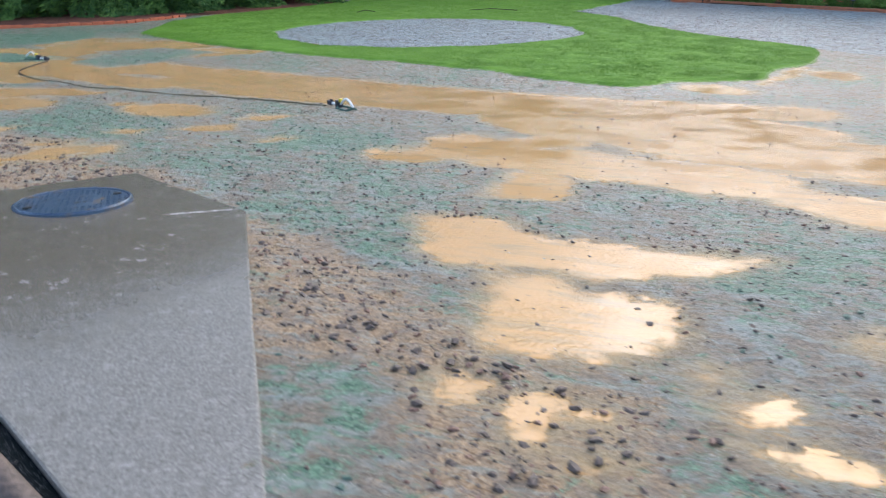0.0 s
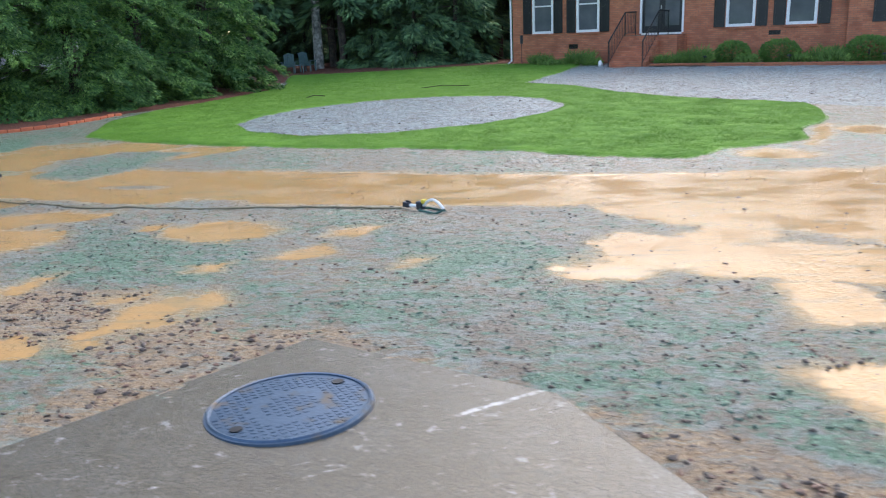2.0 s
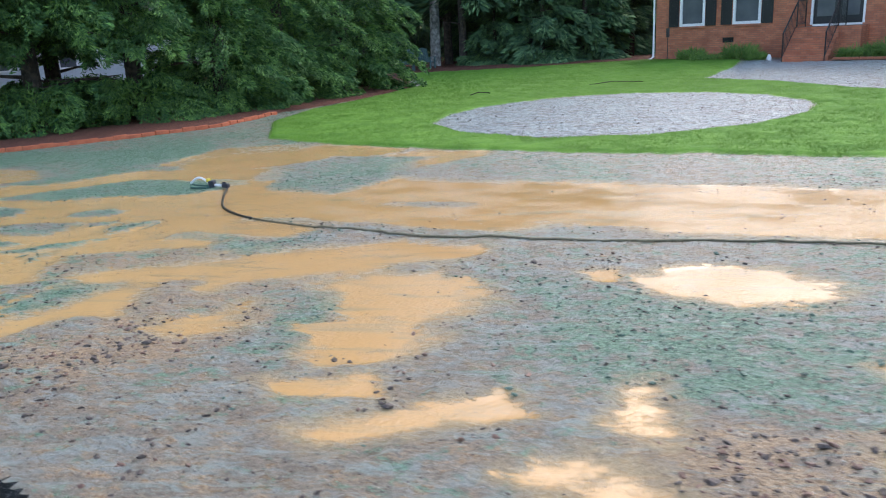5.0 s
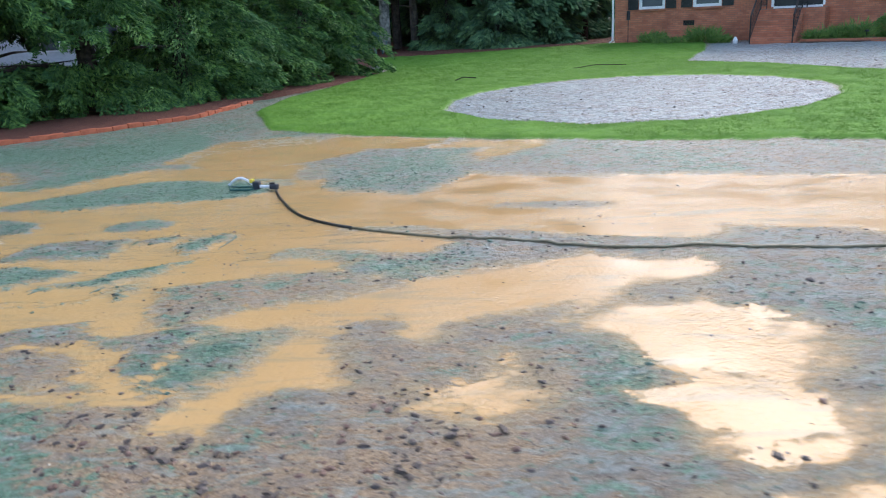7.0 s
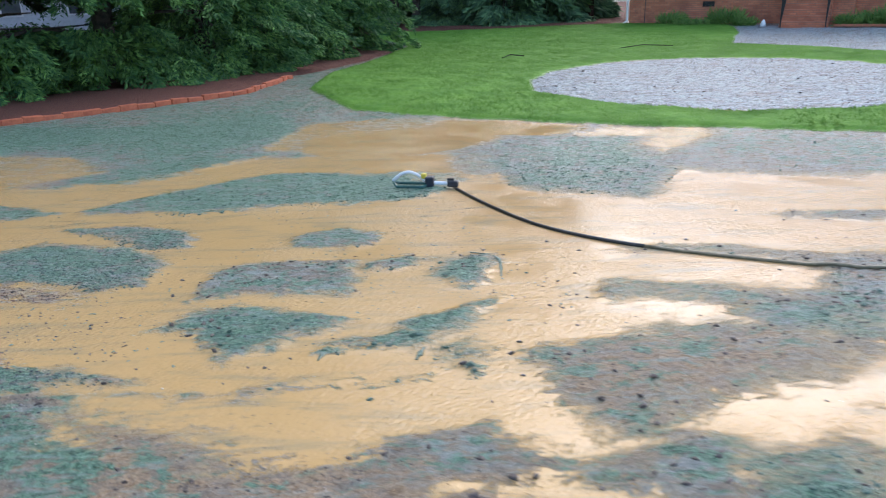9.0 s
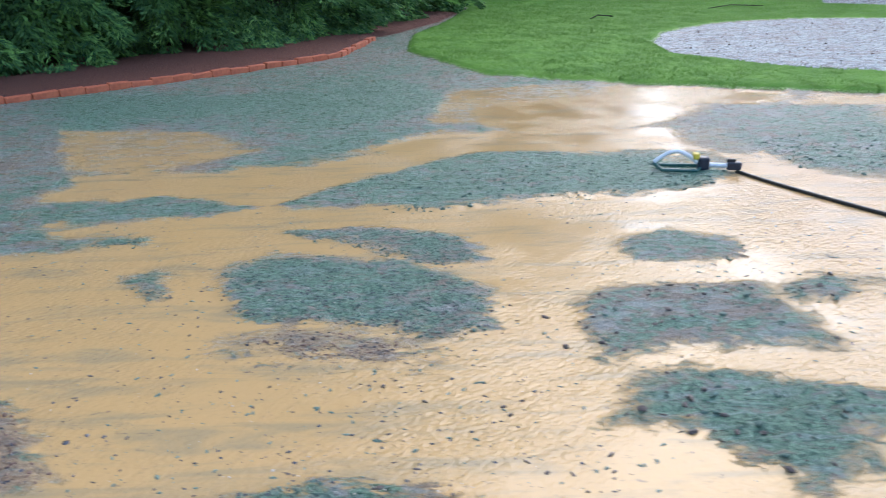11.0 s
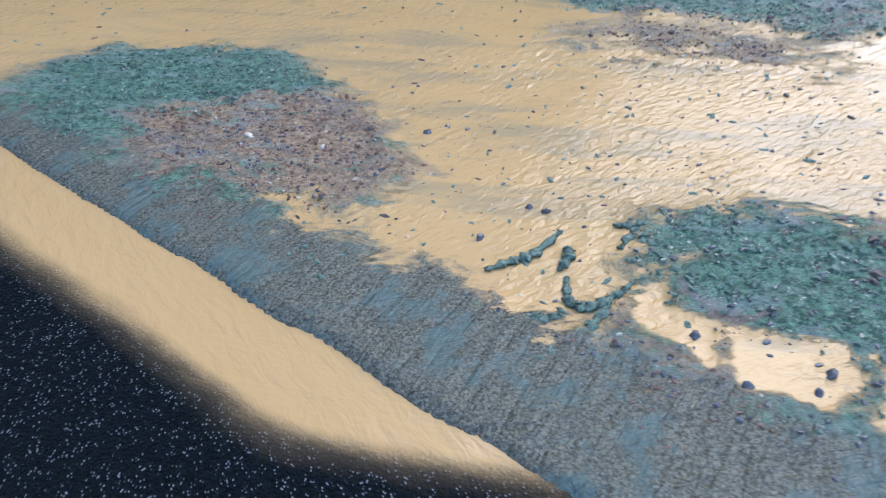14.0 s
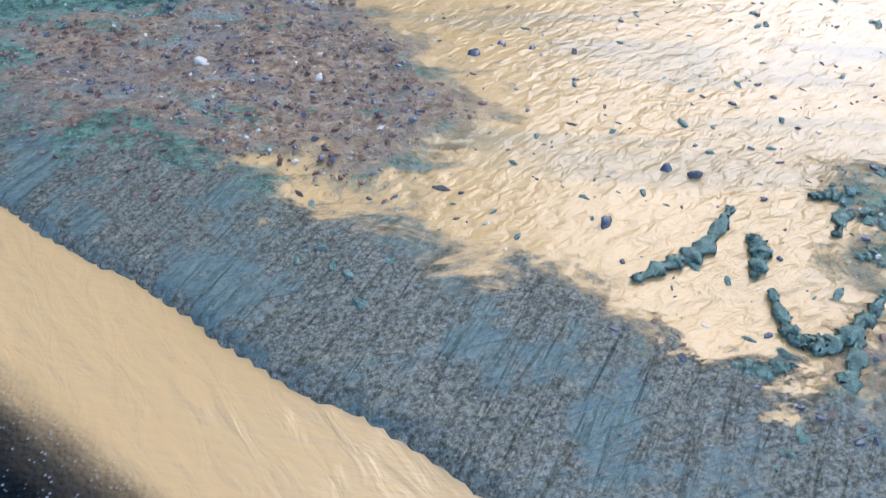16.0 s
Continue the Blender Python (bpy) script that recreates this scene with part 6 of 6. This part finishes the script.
# ---- things on and beyond the lawn ----
def garden_chair(x, y, turn):
    e = empty("garden_chair", pose(x, y, gz(x, y), 0, 0, turn), "teal slatted garden chair under the trees", "chair", "garden chairs by the wood")
    part("seat", boxes((-0.26, -0.28, 0.34, 0.26, 0.26, 0.37), bevel=0.006), CHAIR, e)
    for k in range(5):
        bm = boxes((-0.25 + k * 0.102, 0, 0, -0.16 + k * 0.102, 0.02, 0.72 - 0.03 * abs(k - 2)), bevel=0.005)
        o = part("back_slat", bm, CHAIR, e)
        o.matrix_basis = pose(0, 0.24, 0.34, -18)
    for s in (-1, 1):
        part("armrest", boxes((s * 0.31 - 0.06, -0.36, 0.56, s * 0.31 + 0.06, 0.30, 0.585), bevel=0.006), CHAIR, e)
        part("leg", boxes((s * 0.29 - 0.02, -0.30, 0, s * 0.29 + 0.02, -0.22, 0.56)), CHAIR, e)
        part("leg", boxes((s * 0.29 - 0.02, 0.20, 0, s * 0.29 + 0.02, 0.28, 0.56)), CHAIR, e)


garden_chair(-2.75, 42.3, 150)
garden_chair(-3.7, 41.9, 190)
bm = boxes((-0.3, -0.3, 0.40, 0.3, 0.3, 0.43), (-0.25, -0.25, 0, -0.21, -0.21, 0.4), (0.21, -0.25, 0, 0.25, -0.21, 0.4), (-0.25, 0.21, 0, -0.21, 0.25, 0.4), (0.21, 0.21, 0, 0.25, 0.25, 0.4))
o = tagged(part("side_table", bm, CHAIR), "small pale teal side table between the chairs", "table")
o.matrix_basis = pose(-3.2, 41.6, gz(-3.2, 41.6))

fence = empty("board_fence", Matrix.Identity(4), "dark stained wooden board fence beside the house", "fence")
a, b = Vector((5.6, 45.2)), Vector((7.4, 42.9))
n = 20
board = None
for k in range(n):
    p = a.lerp(b, k / (n - 1))
    if board is None:
        o = part("board", boxes((-0.07, -0.01, 0, 0.07, 0.01, 1.75), bevel=0.003), FENCE, fence)
        board = o.data
    else:
        o = new("board", board)
        o.parent = fence
    o.matrix_basis = pose(p.x, p.y, gz(p.x, p.y), 0, 0, math.degrees(math.atan2(b.y - a.y, b.x - a.x)))


def path_light(u, v):
    x, y, z = at_house(u, v)
    e = empty("path_light", pose(x, y, z), "small black path light in the flower bed", "garden light", "path lights")
    part("stake", tube(bmesh.new(), [(0, 0, -0.05), (0, 0, 0.30)], 0.012, 6), BLACK, e)
    bm = bmesh.new()
    bmesh.ops.create_cone(bm, cap_ends=True, segments=12, radius1=0.09, radius2=0.05, depth=0.06, matrix=Matrix.Translation((0, 0, 0.33)))
    part("cap", bm, BLACK, e)


for u in (8.6, 11.6, 14.6):
    path_light(u, -2.3)
x, y, z = at_house(-0.3, -0.6)
e = empty("garden_marker", pose(x, y, z), "black box on a thin stake beside the wall", "marker")
part("stake", tube(bmesh.new(), [(0, 0, -0.05), (0, 0, 1.0)], 0.015, 6), BLACK, e)
part("head", boxes((-0.06, -0.05, 0.95, 0.06, 0.05, 1.32), bevel=0.01), BLACK, e)
x, y, z = at_house(4.35, -2.3)
bm = bmesh.new()
tube(bm, [(0, 0, 0), (0, 0, 0.12), (0, 0, 0.2), (0, 0, 0.25)], [0.085, 0.09, 0.06, 0.02], 12)
o = tagged(part("garden_ornament", bm, WHITE, flat=False), "small white ornament beside the brick steps", "ornament")
o.matrix_basis = pose(x, y, z)


def stick(pts, r, label):
    tagged(part("fallen_stick", tube(bmesh.new(), [(x, y, gz(x, y) + 0.06 + dz) for x, y, dz in pts], r, 5), BARK), label, "stick", "sticks on the lawn")


stick([(-2.6, 27.2, 0.0), (-2.35, 27.35, 0.06), (-2.0, 27.3, 0.02)], 0.012, "short dark stick fallen on the lawn")
stick([(1.2, 28.4, 0.0), (2.0, 28.6, 0.05), (2.9, 28.5, 0.0)], 0.011, "thin dark branch fallen on the lawn")

neighbour = empty("neighbour_house", pose(-21, 52, gz(-21, 52), 0, 0, 12), "pale grey house glimpsed behind the conifers", "house")
part("wall", boxes((-7, 0, -0.3, 7, 8, 3.2)), GREY_SIDING, neighbour)
bm = bmesh.new()
vs = [bm.verts.new(p) for p in ((-7.4, -0.5, 3.1), (7.4, -0.5, 3.1), (7.4, 8.5, 3.1), (-7.4, 8.5, 3.1), (-7.4, 4, 5.6), (7.4, 4, 5.6))]
for f in ((0, 1, 5, 4), (2, 3, 4, 5), (1, 2, 5), (3, 0, 4), (3, 2, 1, 0)):
    bm.faces.new([vs[i] for i in f])
part("roof", bm, ROOF, neighbour)
for u in (-5, -1.5, 2, 5):
    w = part("window", boxes((u - 0.5, -0.03, 0.9, u + 0.5, -0.004, 2.3)), WHITE, neighbour)
    part("pane", boxes((u - 0.42, -0.045, 0.98, u + 0.42, -0.033, 2.22)), GLASS, w)
